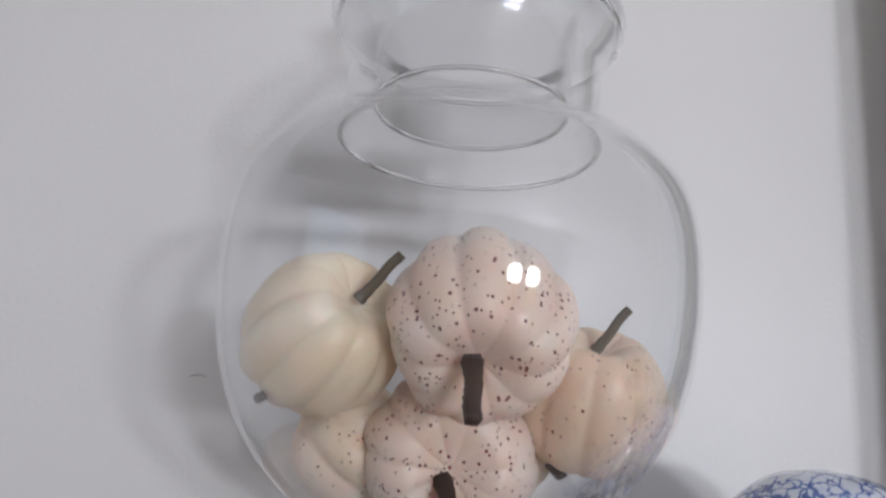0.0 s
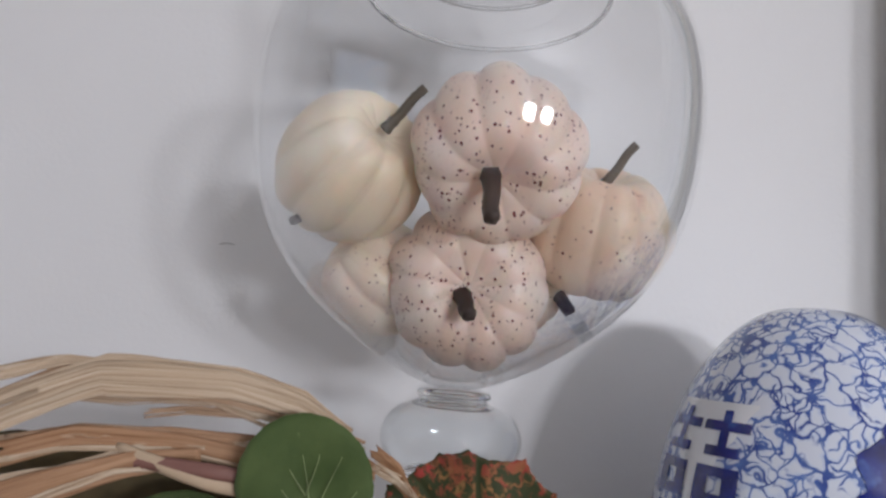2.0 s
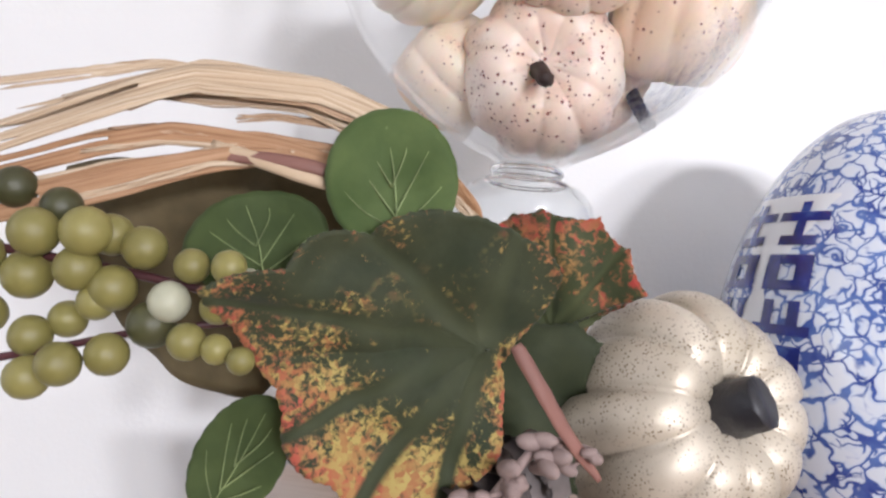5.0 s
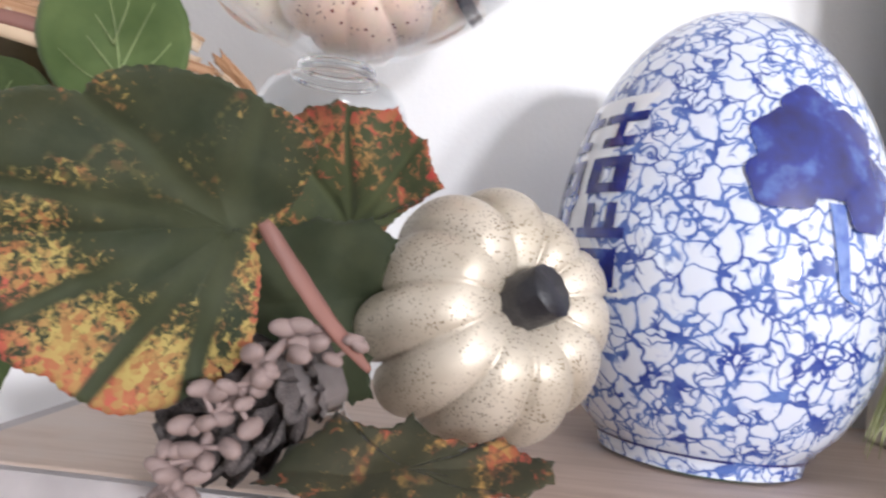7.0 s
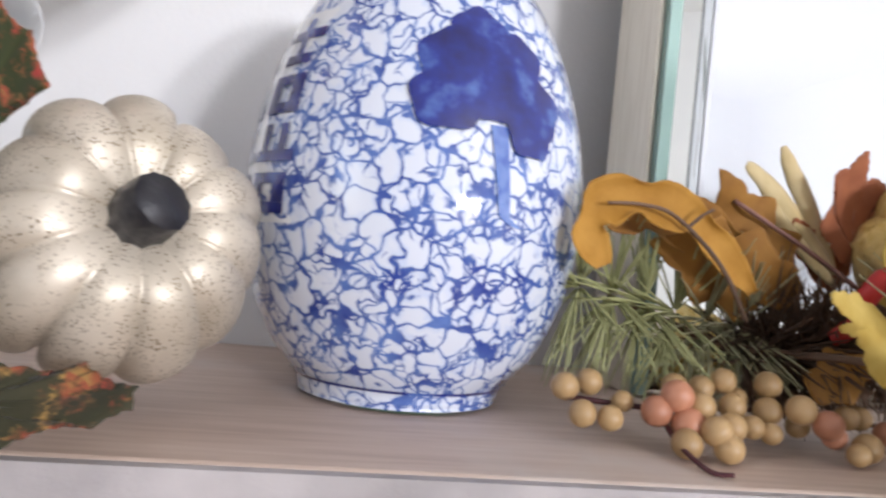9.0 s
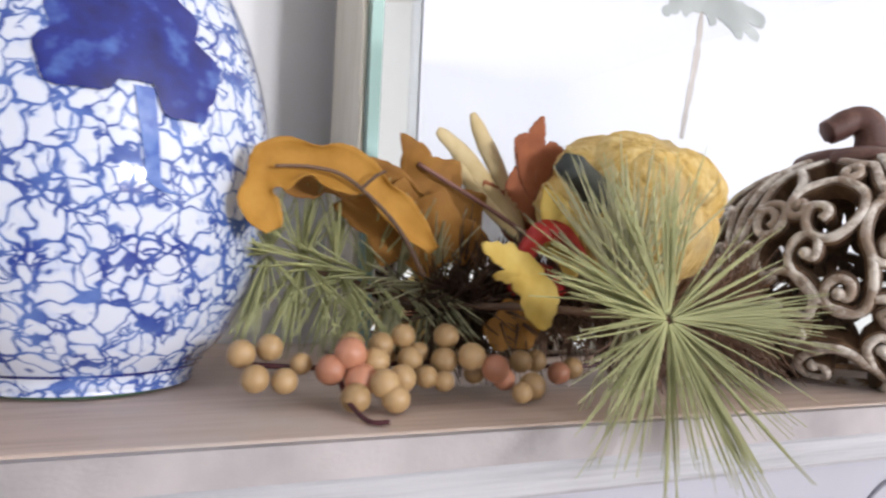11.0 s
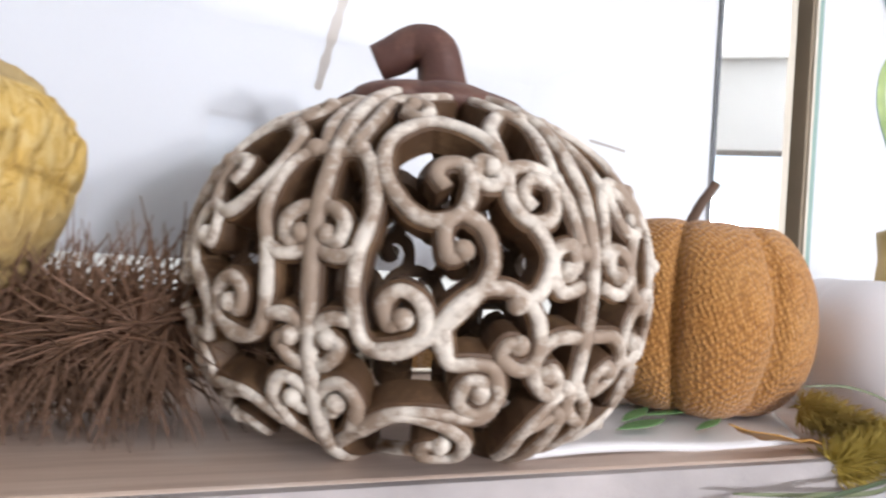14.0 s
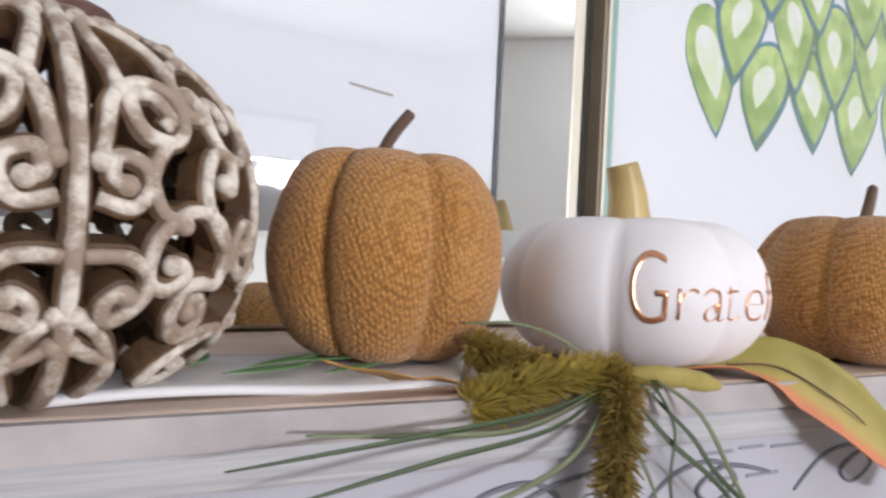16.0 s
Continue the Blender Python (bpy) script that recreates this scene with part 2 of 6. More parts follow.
def glaze():
    m = Mat("blue and white glazed porcelain", (0.8, 0.82, 0.88), 0.08, Coat_Weight=0.6, Coat_Roughness=0.03)
    co = m.coord()
    warp = m.n("TexNoise")
    warp.inputs["Scale"].default_value = 112
    warp.inputs["Detail"].default_value = 1.0
    m.link(co, warp.inputs["Vector"])
    mv = m.n("VectorMath", operation="MULTIPLY_ADD")
    m.link(warp.outputs["Color"], mv.inputs[0])
    mv.inputs[1].default_value = (0.0118, 0.0118, 0.0118)
    m.link(co, mv.inputs[2])
    w = mv.outputs[0]

    def vine(scale, thin, knot):
        """Brushed outlines that swell to small stars where they meet."""
        edge = m.voronoi(scale, w, "DISTANCE_TO_EDGE").outputs["Distance"]
        far = m.voronoi(scale, w).outputs["Distance"]
        swell = m.grey(far, 0.50, 0.95, 0.0, knot)
        thick = m.n("Math", operation="SUBTRACT")
        m.link(edge, thick.inputs[0])
        m.link(swell, thick.inputs[1])
        return m.grey(thick.outputs[0], thin * 0.35, thin, 1, 0), m.grey(thick.outputs[0], thin, thin + 0.10, 1, 0)

    l1, soft1 = vine(82, 0.050, 0.060)
    l2, soft2 = vine(128, 0.062, 0.065)
    gate = m.grey(m.noise(60, co, 2), 0.47, 0.53)
    lines = m.mix(1.0, l1, m.mix(1.0, l2, gate, "MULTIPLY"), "LIGHTEN")
    soft = m.mix(1.0, soft1, m.mix(1.0, soft2, gate, "MULTIPLY"), "LIGHTEN")
    depth = m.ramp(m.noise(70, co, 3), (0.32, (0.022, 0.05, 0.28)), (0.68, (0.11, 0.20, 0.52)))
    ground = m.mix(m.mix(1.0, soft, (0.45, 0.45, 0.45), "MULTIPLY"), (0.71, 0.755, 0.85), (0.40, 0.52, 0.79))
    m.color(m.mix(lines, ground, depth))
    return m


GLAZE = glaze()
COBALT = Mat("cobalt glaze", (0.02, 0.035, 0.24), 0.08, Coat_Weight=0.6, Coat_Roughness=0.03)
COBALT.color(COBALT.ramp(COBALT.noise(60, detail=3), (0.32, (0.008, 0.012, 0.11)), (0.55, (0.014, 0.028, 0.24)), (0.72, (0.08, 0.17, 0.50))))
COBALT_WASH = Mat("thin cobalt wash", (0.09, 0.18, 0.52), 0.08, Coat_Weight=0.6, Coat_Roughness=0.03)
COBALT_WASH.color(COBALT_WASH.ramp(COBALT_WASH.noise(120, detail=3), (0.35, (0.05, 0.11, 0.42)), (0.65, (0.16, 0.27, 0.60))))
WHITE_GLAZE = Mat("white glaze", (0.80, 0.82, 0.86), 0.08, Coat_Weight=0.6, Coat_Roughness=0.03)
FELT = paint("green felt", (0.03, 0.12, 0.05), 0.9, 0.2, 80, 0.2)


def pearl():
    m = Mat("pearl paint with brown flecks", (0.7, 0.66, 0.6), 0.42, 0.30, Coat_Weight=0.12, Coat_Roughness=0.25)
    co = m.coord()
    base = m.ramp(m.noise(25, co, 3), (0.35, (0.47, 0.41, 0.32)), (0.65, (0.66, 0.59, 0.49)))
    v = m.voronoi(720, co)
    near = m.grey(v.outputs["Distance"], 0.26, 0.40, 1, 0)
    sep = m.n("SeparateColor")
    m.link(v.outputs["Color"], sep.inputs[0])
    dens = m.mix(1.0, m.grey(sep.outputs[0], 0.30, 0.36), m.grey(m.noise(60, co, 5, 0.7), 0.36, 0.58), "MULTIPLY")
    m.color(m.mix(m.mix(1.0, near, dens, "MULTIPLY"), base, (0.17, 0.115, 0.065)))
    m.bump(m.noise(240, co), 0.3, 0.0008)
    return m


PEARL = pearl()
BLACK_STALK = paint("black painted stalk", (0.018, 0.018, 0.024), 0.4, 0.3, 60, 0.5)


def burlap():
    m = Mat("ochre burlap weave", (0.5, 0.24, 0.06), 0.85, Sheen_Weight=0.3)
    co = m.coord((1, 1, 1), rot=(0.35, 0.30, 0.3))
    cells = m.voronoi(400, m.coord((1.2, 1.2, 0.9), rot=(0.35, 0.30, 0.3)), rand=0.40)
    knot = m.grey(cells.outputs["Distance"], 0.10, 0.72, 1, 0)
    fine = m.noise(800, co, 3)
    sep = m.n("SeparateColor")
    m.link(cells.outputs["Color"], sep.inputs[0])
    c1 = m.ramp(knot, (0.05, (0.26, 0.10, 0.017)), (0.45, (0.48, 0.212, 0.043)), (0.95, (0.62, 0.315, 0.085)))
    c2 = m.mix(m.grey(sep.outputs[0], 0.2, 0.9, 0.0, 0.35), c1, (0.44, 0.195, 0.04))
    worn = m.grey(m.noise(26, co, 4), 0.45, 0.70, 0.0, 0.18)
    m.color(m.mix(worn, c2, (0.60, 0.36, 0.14)))
    m.bump(knot, 0.7, 0.0016).bump(fine, 0.35, 0.0005)
    return m


BURLAP = burlap()
TWIG = paint("brown twig", (0.14, 0.08, 0.05), 0.7, 0.3, 60, 0.4)
WHITE_FOAM = paint("matt white foam paint", (0.80, 0.78, 0.80), 0.55, 0.02, 30, 0.1)
GOLD_STALK = paint("pale gold stalk", (0.55, 0.40, 0.16), 0.4, 0.25, 60, 0.3)
COPPER = Mat("copper foil", (0.75, 0.38, 0.22), 0.22, 0.9)
COPPER.bump(COPPER.noise(300), 0.3, 0.0005)


def old_iron(name, hi, lo, amount):
    """Brown cast metal with rubbed whitewash on it."""
    m = Mat(name, hi, 0.6)
    co = m.coord()
    geo = m.n("NewGeometry")
    wash = m.grey(m.noise(52, co, 6, 0.7), amount, amount + 0.12)
    point = m.grey(geo.outputs["Pointiness"], 0.47, 0.53)
    fac = m.mix(0.28, wash, point)
    fine = m.ramp(m.noise(260, co, 3), (0.35, tuple(c * 0.8 for c in hi)), (0.7, hi))
    m.color(m.mix(fac, lo, fine))
    m.bump(m.noise(160, co, 5), 0.5, 0.001)
    return m


FRET_PAINT = old_iron("whitewashed brown scrollwork", (0.79, 0.725, 0.64), (0.18, 0.092, 0.038), 0.455)
FRET_BROWN = old_iron("brown scroll sides", (0.17, 0.095, 0.045), (0.060, 0.028, 0.012), 0.50)
RUST = old_iron("dark rust brown cap", (0.15, 0.07, 0.05), (0.075, 0.028, 0.022), 0.45)


def straw():
    m = Mat("straw covered gourd skin", (0.6, 0.42, 0.14), 0.75)
    co = m.coord((1, 1, 2.2))
    g = m.noise(60, co, 6, 0.7, 1.6)
    c = m.ramp(g, (0.32, (0.30, 0.18, 0.05)), (0.46, (0.62, 0.40, 0.10)), (0.66, (0.78, 0.60, 0.26)))
    tan = m.grey(m.noise(16, detail=3), 0.45, 0.6)
    m.color(m.mix(m.mix(1.0, tan, (0.8, 0.8, 0.8), "MULTIPLY"), c, (0.44, 0.32, 0.15)))
    m.bump(m.noise(26, m.coord((1, 1, 2.6)), 3, 0.5, 0.8), 0.9, 0.006).bump(g, 0.8, 0.003)
    return m


STRAW = straw()
DARK_STALK = paint("dark green stalk", (0.045, 0.055, 0.052), 0.5, 0.3, 60, 0.4)
CHAMPAGNE = Mat("champagne silver frame", (0.60, 0.56, 0.47), 0.38, 0.55)
CHAMPAGNE.color(CHAMPAGNE.ramp(CHAMPAGNE.noise(8, CHAMPAGNE.coord((60, 60, 2)), 5), (0.3, (0.58, 0.53, 0.44)), (0.7, (0.76, 0.72, 0.63))))
CHAMPAGNE.bump(CHAMPAGNE.noise(90), 0.15, 0.001)
MIRROR = Mat("silver mirror", (0.86, 0.89, 0.87), 0.015, 1.0)
GREEN_EDGE = Mat("green glass edge", (0.28, 0.42, 0.38), 0.1, 0.2)
PAPER = paint("white print paper", (0.73, 0.75, 0.80), 0.7, 0.015, 20, 0.05)
# Champagne darkened to brown: the shade between the two frames, as colour.
SHADE_BROWN = paint("shaded champagne frame side", (0.34, 0.275, 0.20), 0.5, 0.2, 20, 0.1)
DARK_LINE = paint("dark inner edge", (0.07, 0.09, 0.12), 0.5)

# ---- the room ----
SHELF = 1.20
WALL_Y = 0.531
SCUFF = (-0.185, 1.4625)
SCUFF_GREY = paint("grey scuff mark", (0.42, 0.42, 0.42), 0.6)
floor_mat = paint("floor boards", (0.28, 0.19, 0.12), 0.45, 0.3, 6, 0.1)


def structure(name, bm, mat, label, category):
    return tagged(part(name, bm, mat, None, smooth=False), label, category, kind="structure")


structure("floor", boxes((-2.2, -3.2, -0.1, 3.4, 0.75, 0.0)), floor_mat, "brown wooden floor of the room", "floor")
structure("ceiling", boxes((-2.2, -3.2, 2.5, 3.4, 0.75, 2.6)), CEIL, "plain white painted ceiling", "ceiling")
structure("wall_north", boxes((-2.2, WALL_Y, 0.0, 3.4, 0.75, 2.5)), WALL, "smooth white painted wall behind the shelf", "wall")
bm = bmesh.new()
tube(bm, curve_pts([(SCUFF[0] - 0.007, WALL_Y, SCUFF[1] - 0.0010), (SCUFF[0], WALL_Y, SCUFF[1] + 0.0006), (SCUFF[0] + 0.007, WALL_Y, SCUFF[1] - 0.0004)], 4), [0.0003, 0.0006, 0.0008, 0.0008, 0.0007, 0.0007, 0.0006, 0.0005, 0.0003], 6, flat=0.6)
part("scuff", bm, SCUFF_GREY, bpy.data.objects["wall_north"], "faint grey scuff on the wall")
structure("wall_east", boxes((3.2, -3.0, 0.0, 3.4, WALL_Y, 2.5)), WALL, "plain white painted side wall", "wall")
# Opening made up to house the added west fill lamp.
structure("wall_west", boxes((-2.2, -3.0, 0.0, -2.0, -2.0, 2.5), (-2.2, -0.4, 0.0, -2.0, WALL_Y, 2.5), (-2.2, -2.0, 0.0, -2.0, -0.4, 0.95), (-2.2, -2.0, 2.25, -2.0, -0.4, 2.5)), WALL, "plain white side wall with an added opening for fill light", "wall")
structure("wall_south", boxes((-2.2, -3.2, 0.0, 1.14, -3.0, 2.5), (2.28, -3.2, 0.0, 3.4, -3.0, 2.5), (1.14, -3.2, 0.0, 2.28, -3.0, 1.1), (1.14, -3.2, 2.0, 2.28, -3.0, 2.5), (1.66, -3.2, 1.1, 1.76, -3.0, 2.0)), WALL, "plain white wall with a double window opening", "wall")

# ---- the mantel shelf ----
TOP_WOOD, FASCIA = wood_top(), white_wood()
EDGE_GREY = paint("worn grey edge paint", (0.40, 0.37, 0.37), 0.6, 0.25, 60, 0.3)
LILAC = paint("pale lilac paint", (0.44, 0.44, 0.49), 0.55, 0.06, 20, 0.1)
FAINT_INK = paint("faded grey ink", (0.27, 0.27, 0.31), 0.6)
INK = paint("dark grey ink", (0.16, 0.16, 0.19), 0.6)
shelf = thing("mantel_shelf", pose(0.0, 0.262, SHELF, 0, 0, -2.6), "tan wooden mantel shelf with a white painted front", "shelf")


def to_wall(bm):
    """Carry the back of a shelf board to the wall, from which the shelf stands slightly askew."""
    for v in bm.verts:
        if v.co.y > 0.15:
            v.co.y = (WALL_Y - 0.0005 - 0.262 + 0.04536 * v.co.x) / 0.99897
    return bm


part("top_board", to_wall(boxes((-0.121, 0.005, -0.014, 2.0, 0.225, 0.0), bevel=0.002)), TOP_WOOD, shelf, "worn tan wood top", smooth=False)
part("edge_strip", to_wall(boxes((-0.128, 0.0, -0.014, -0.121, 0.225, -0.0008), (-0.121, 0.0, -0.014, 2.0, 0.005, -0.0008))), EDGE_GREY, shelf, "worn grey edge", smooth=False)
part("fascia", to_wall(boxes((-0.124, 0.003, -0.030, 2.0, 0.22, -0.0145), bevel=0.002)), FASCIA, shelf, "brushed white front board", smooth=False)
part("lower_board", to_wall(boxes((-0.120, 0.008, -0.34, 2.0, 0.2, -0.0305))), LILAC, shelf, "pale lilac board with dark scrollwork", smooth=False)
FLOURISH = [(0.62, 0), (0.70, 1), (0.79, 0), (0.88, 1), (0.99, 0), (1.10, 1), (1.21, 0)]
for x, kind in FLOURISH:
    bm = bmesh.new()
    w = 0.045
    loop = [(x - w, -0.062), (x - 0.5 * w, -0.045), (x + 0.1 * w, -0.041), (x + 0.45 * w, -0.052), (x + 0.1 * w, -0.062), (x - 0.15 * w, -0.054), (x + 0.3 * w, -0.044), (x + w, -0.050 + 0.012 * kind)]
    tube(bm, curve_pts([(u, 0.0076, v) for u, v in loop], 8), [0.0008 + 0.0006 * abs(math.sin(0.11 * i)) for i in range(57)], 6, flat=1.0)
    part("flourish", bm, INK, shelf, "thin dark painted curl")
for x, w, z in ((0.985, 0.022, -0.036), (1.012, 0.018, -0.035), (1.036, 0.024, -0.036), (0.992, 0.016, -0.050), (1.018, 0.024, -0.050)):
    part("lettering_bar", boxes((x, 0.0072, z - 0.0016, x + w, 0.0083, z)), FAINT_INK, shelf, "thin grey bar of lettering", smooth=False)

# ---- framed prints ----


def framed_print(x0, x1, top, mat_width, y, yaw, depth, label, wider=0.0):
    f = thing("framed_print", pose(x0, y, SHELF + 0.001, 0, 0, yaw), label, "framed print", "framed prints on the shelf")
    w, h, d = x1 - x0, top - SHELF, depth
    b = 0.012
    part("frame", boxes((0, 0.006, 0, b, d, h), (w - b, 0.006, 0, w, d, h), (b, 0.006, 0, w - b, d, b), (b, 0.006, h - b, w - b, d, h), bevel=0.0015), CHAMPAGNE, f, "champagne coloured deep frame", smooth=False)
    sunk = 0.014 if mat_width > 0.03 else 0.0
    part("backing", boxes((b, 0.016 + sunk, b, w - b, 0.020 + sunk, h - b)), CHAMPAGNE, f, smooth=False)
    m0 = b + mat_width
    mr = m0 + wider
    m1 = m0 + (0.016 if mat_width > 0.03 else 0.0)
    if mat_width > 0.03:
        # strips lean inwards from the front edge down to the print
        e, y0, y1 = 0.004, 0.0015, 0.0255
        lip = e + 0.5 * wider
        outer = ((e, e), (w - lip, e), (w - lip, h - e), (e, h - e))
        inner = ((m0, m1), (w - mr, m1), (w - mr, h - m0), (m0, h - m0))
        for k in range(4):
            bm = bmesh.new()
            n = (k + 1) % 4
            ring = [(*outer[k], y0), (*outer[n], y0), (*inner[n], y1), (*inner[k], y1)]
            lo = [bm.verts.new((x, y, z)) for x, z, y in ring]
            hi = [bm.verts.new((x, y + 0.003, z)) for x, z, y in ring]
            bm.faces.new(lo)
            bm.faces.new(hi[::-1])
            for q in range(4):
                bm.faces.new((lo[q], hi[q], hi[(q + 1) % 4], lo[(q + 1) % 4]))
            bmesh.ops.recalc_face_normals(bm, faces=bm.faces)
            part("mirror_border", bm, MIRROR, f, "sloping mirror strip", smooth=False)
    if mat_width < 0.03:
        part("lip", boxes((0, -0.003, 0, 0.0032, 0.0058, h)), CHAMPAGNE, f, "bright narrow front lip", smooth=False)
        # Thin sheet over the champagne side; its brown paints in the gap's shade.
        part("frame_side", boxes((-0.003, -0.0005, 0, -0.0002, d, h)), SHADE_BROWN, f, "champagne frame side with its shade painted brown", smooth=False)
    for xx in ((b * 0.3,) if mat_width > 0.03 else (0.0036, w - b * 0.3 - 0.008)):
        part("glass_edge", boxes((xx, -0.001, 0.001, xx + 0.008, 0.0055, h - 0.001)), GREEN_EDGE, f, "green glass edge", smooth=False)
    for xx in (w - mr - 0.002,):
        part("inner_edge", boxes((xx, 0.0025 + 1.5 * sunk, m1, xx + 0.004, 0.0095 + sunk, h - m0)), DARK_LINE, f, smooth=False)
    part("print", boxes((m0 + 0.002, 0.0120 + sunk, m1, w - mr - 0.002, 0.0155 + sunk, h - m0)), PAPER, f, "white paper print", smooth=False)
    part("pane", boxes((m0 + 0.002, 0.0045 + sunk, m1, w - mr - 0.002, 0.0065 + sunk, h - m0)), PANE_GLASS, f, "clear glass", smooth=False).visible_shadow = False
    return f


palm_print = framed_print(0.354, 1.0840, 1.98, 0.038, 0.4220, 2.0, 0.060, "mirror-edged framed print of a palm tree on white paper", 0.0245)
leaf_print = framed_print(1.112, 1.84, 1.98, 0.006, 0.4600, 0.0, 0.0155, "champagne framed print of green overlapping leaves")

TRUNK_INK = paint("taupe watercolour", (0.42, 0.38, 0.35), 0.8, 0.3, 60)
FROND_INK = paint("grey green watercolour", (0.34, 0.37, 0.36), 0.8, 0.35, 60)


def printed(parent, name, outline, mat, y, label="", thick=0.0004):
    """A flat printed patch on the paper; outline in metres from the frame's lower left corner."""
    bm = bmesh.new()
    lo = [bm.verts.new((x, y, z)) for x, z in outline]
    hi = [bm.verts.new((x, y - thick, z)) for x, z in outline]
    n = len(lo)
    bm.faces.new(hi)
    bm.faces.new(lo[::-1])
    for k in range(n):
        bm.faces.new((lo[k], lo[(k + 1) % n], hi[(k + 1) % n], hi[k]))
    bmesh.ops.recalc_face_normals(bm, faces=bm.faces)
    return part(name, bm, mat, parent, label, smooth=False)


def wavy(points, width, seed):
    """Outline of an uneven stroke along points."""
    rnd = random.Random(seed)
    pts = curve_pts([(x, z, 0) for x, z in points], 8)
    left, right = [], []
    for k, p in enumerate(pts):
        q = (pts[min(k + 1, len(pts) - 1)] - pts[max(k - 1, 0)]).normalized()
        w = width * (0.7 + 0.6 * rnd.random()) * (0.35 + 0.65 * math.sin(math.pi * (0.1 + 0.8 * k / (len(pts) - 1))))
        left.append((p.x - q.y * w, p.y + q.x * w))
        right.append((p.x + q.y * w, p.y - q.x * w))
    return left + right[::-1]


printed(palm_print, "printed_trunk", wavy([(0.3035, 0.180), (0.3085, 0.205), (0.3180, 0.250), (0.3225, 0.285), (0.3240, 0.304)], 0.0034, 1), TRUNK_INK, 0.0259, "taupe painted palm trunk")
for k, (ex, ez, w) in enumerate(((-0.062, 0.268, 0.006), (-0.050, 0.290, 0.008), (-0.030, 0.278, 0.006), (0.070, 0.262, 0.006), (0.100, 0.270, 0.007), (0.060, 0.288, 0.008), (0.020, 0.272, 0.006), (-0.090, 0.310, 0.008), (0.110, 0.310, 0.008))):
    printed(palm_print, "printed_frond", wavy([(0.3235, 0.298), (0.3235 + ex * 0.35, 0.302 + 0.2 * (ez - 0.285)), (0.3235 + ex * 0.75, 0.291 + 0.4 * (ez - 0.285))], w, 10 + k), FROND_INK, 0.0258 - 0.00005 * k, "grey green painted palm frond")
printed(palm_print, "signature_bar", [(0.5235, 0.177), (0.5595, 0.173), (0.5595, 0.175), (0.5235, 0.179)], TRUNK_INK, 0.0259, "faint grey signature")


def scale_mat(name, lo, hi):
    m = Mat(name, hi, 0.8)
    m.color(m.ramp(m.noise(38, detail=4), (0.35, lo), (0.65, hi)))
    return m


SCALE_EDGE = scale_mat("dark green watercolour", (0.06, 0.16, 0.08), (0.05, 0.18, 0.30))
SCALE_GREEN = scale_mat("leaf green watercolour", (0.20, 0.34, 0.05), (0.48, 0.62, 0.20))
SCALE_WHITE = scale_mat("pale green white watercolour", (0.64, 0.72, 0.50), (0.76, 0.78, 0.80))


def scale_outline(x, z, w, h, lean, size, rise):
    out = []
    for k in range(24):
        q = k / 24 * 2 * math.pi
        px, pz = math.cos(q), math.sin(q)
        pz2 = pz if pz > 0 else pz * (1 + 0.35 * (1 - abs(px)) ** 1.5)
        out.append((x + size * 0.5 * w * px * (1 - 0.25 * max(0, -pz)) + lean * pz2, z + rise + size * 0.42 * h * pz2))
    return out


sr = random.Random(8)
for row in range(5):
    for k in range(7):
        x = 0.152 + 0.078 * k - (0.039 if row % 2 else 0.0) + sr.uniform(-0.011, 0.011)
        arch = 0.004 * abs(k - 2.5) - 0.006
        z = 0.246 + 0.068 * row + arch * (1 if row < 2 else 0.3) + sr.uniform(-0.010, 0.010)
        if x > 0.68 or x < 0.128:
            continue
        w, h, lean = 0.082 + sr.uniform(-0.014, 0.010), 0.130 + sr.uniform(-0.014, 0.012), sr.uniform(-0.011, 0.011)
        y = 0.0119 - 0.0005 * row - 0.00002 * k
        base = printed(leaf_print, "printed_scale", scale_outline(x, z, w, h, lean, 1.0, 0.0), SCALE_EDGE, y, "green painted leaf scale")
        printed(base, "scale_body", scale_outline(x + sr.uniform(-0.002, 0.002), z, w, h, lean, sr.uniform(0.84, 0.95), 0.002), SCALE_GREEN, y - 0.0004, thick=0.0001)
        printed(base, "scale_light", scale_outline(x + sr.uniform(-0.004, 0.004), z, w, h, lean, sr.uniform(0.30, 0.68), 0.004), SCALE_WHITE, y - 0.0005, thick=0.0001)

# ---- apothecary jar with little pumpkins ----
jar = thing("apothecary_jar", pose(0.0025, 0.335, SHELF), "clear glass footed apothecary jar filled with little pumpkins", "jar")
bowl_out = [(0.0, 0.176), (0.018, 0.178), (0.052, 0.196), (0.086, 0.226), (0.105, 0.262), (0.112, 0.308), (0.1082, 0.347), (0.093, 0.369), (0.077, 0.3775), (0.0668, 0.3805)]
bowl_in = [(max(r - 0.0028, 0.0), z + (0.003 if z < 0.25 else -0.0008)) for r, z in bowl_out]
part("bowl", lathe(bowl_out + [(r, z) for r, z in bowl_in[::-1]], 96, 5), JAR_GLASS, jar, "clear rounded glass bowl with a flared rim")
part("neck", lathe([(0.0664, 0.3812), (0.0656, 0.3830), (0.0652, 0.3870), (0.0650, 0.412), (0.0655, 0.424), (0.0690, 0.4330), (0.0735, 0.4385), (0.0745, 0.4410), (0.0735, 0.4420), (0.0700, 0.4370), (0.0645, 0.4262), (0.0634, 0.4180), (0.0635, 0.3880), (0.0645, 0.3830), (0.0664, 0.3812)], 96, 4), JAR_GLASS, jar, "upright glass neck with a flared rim")
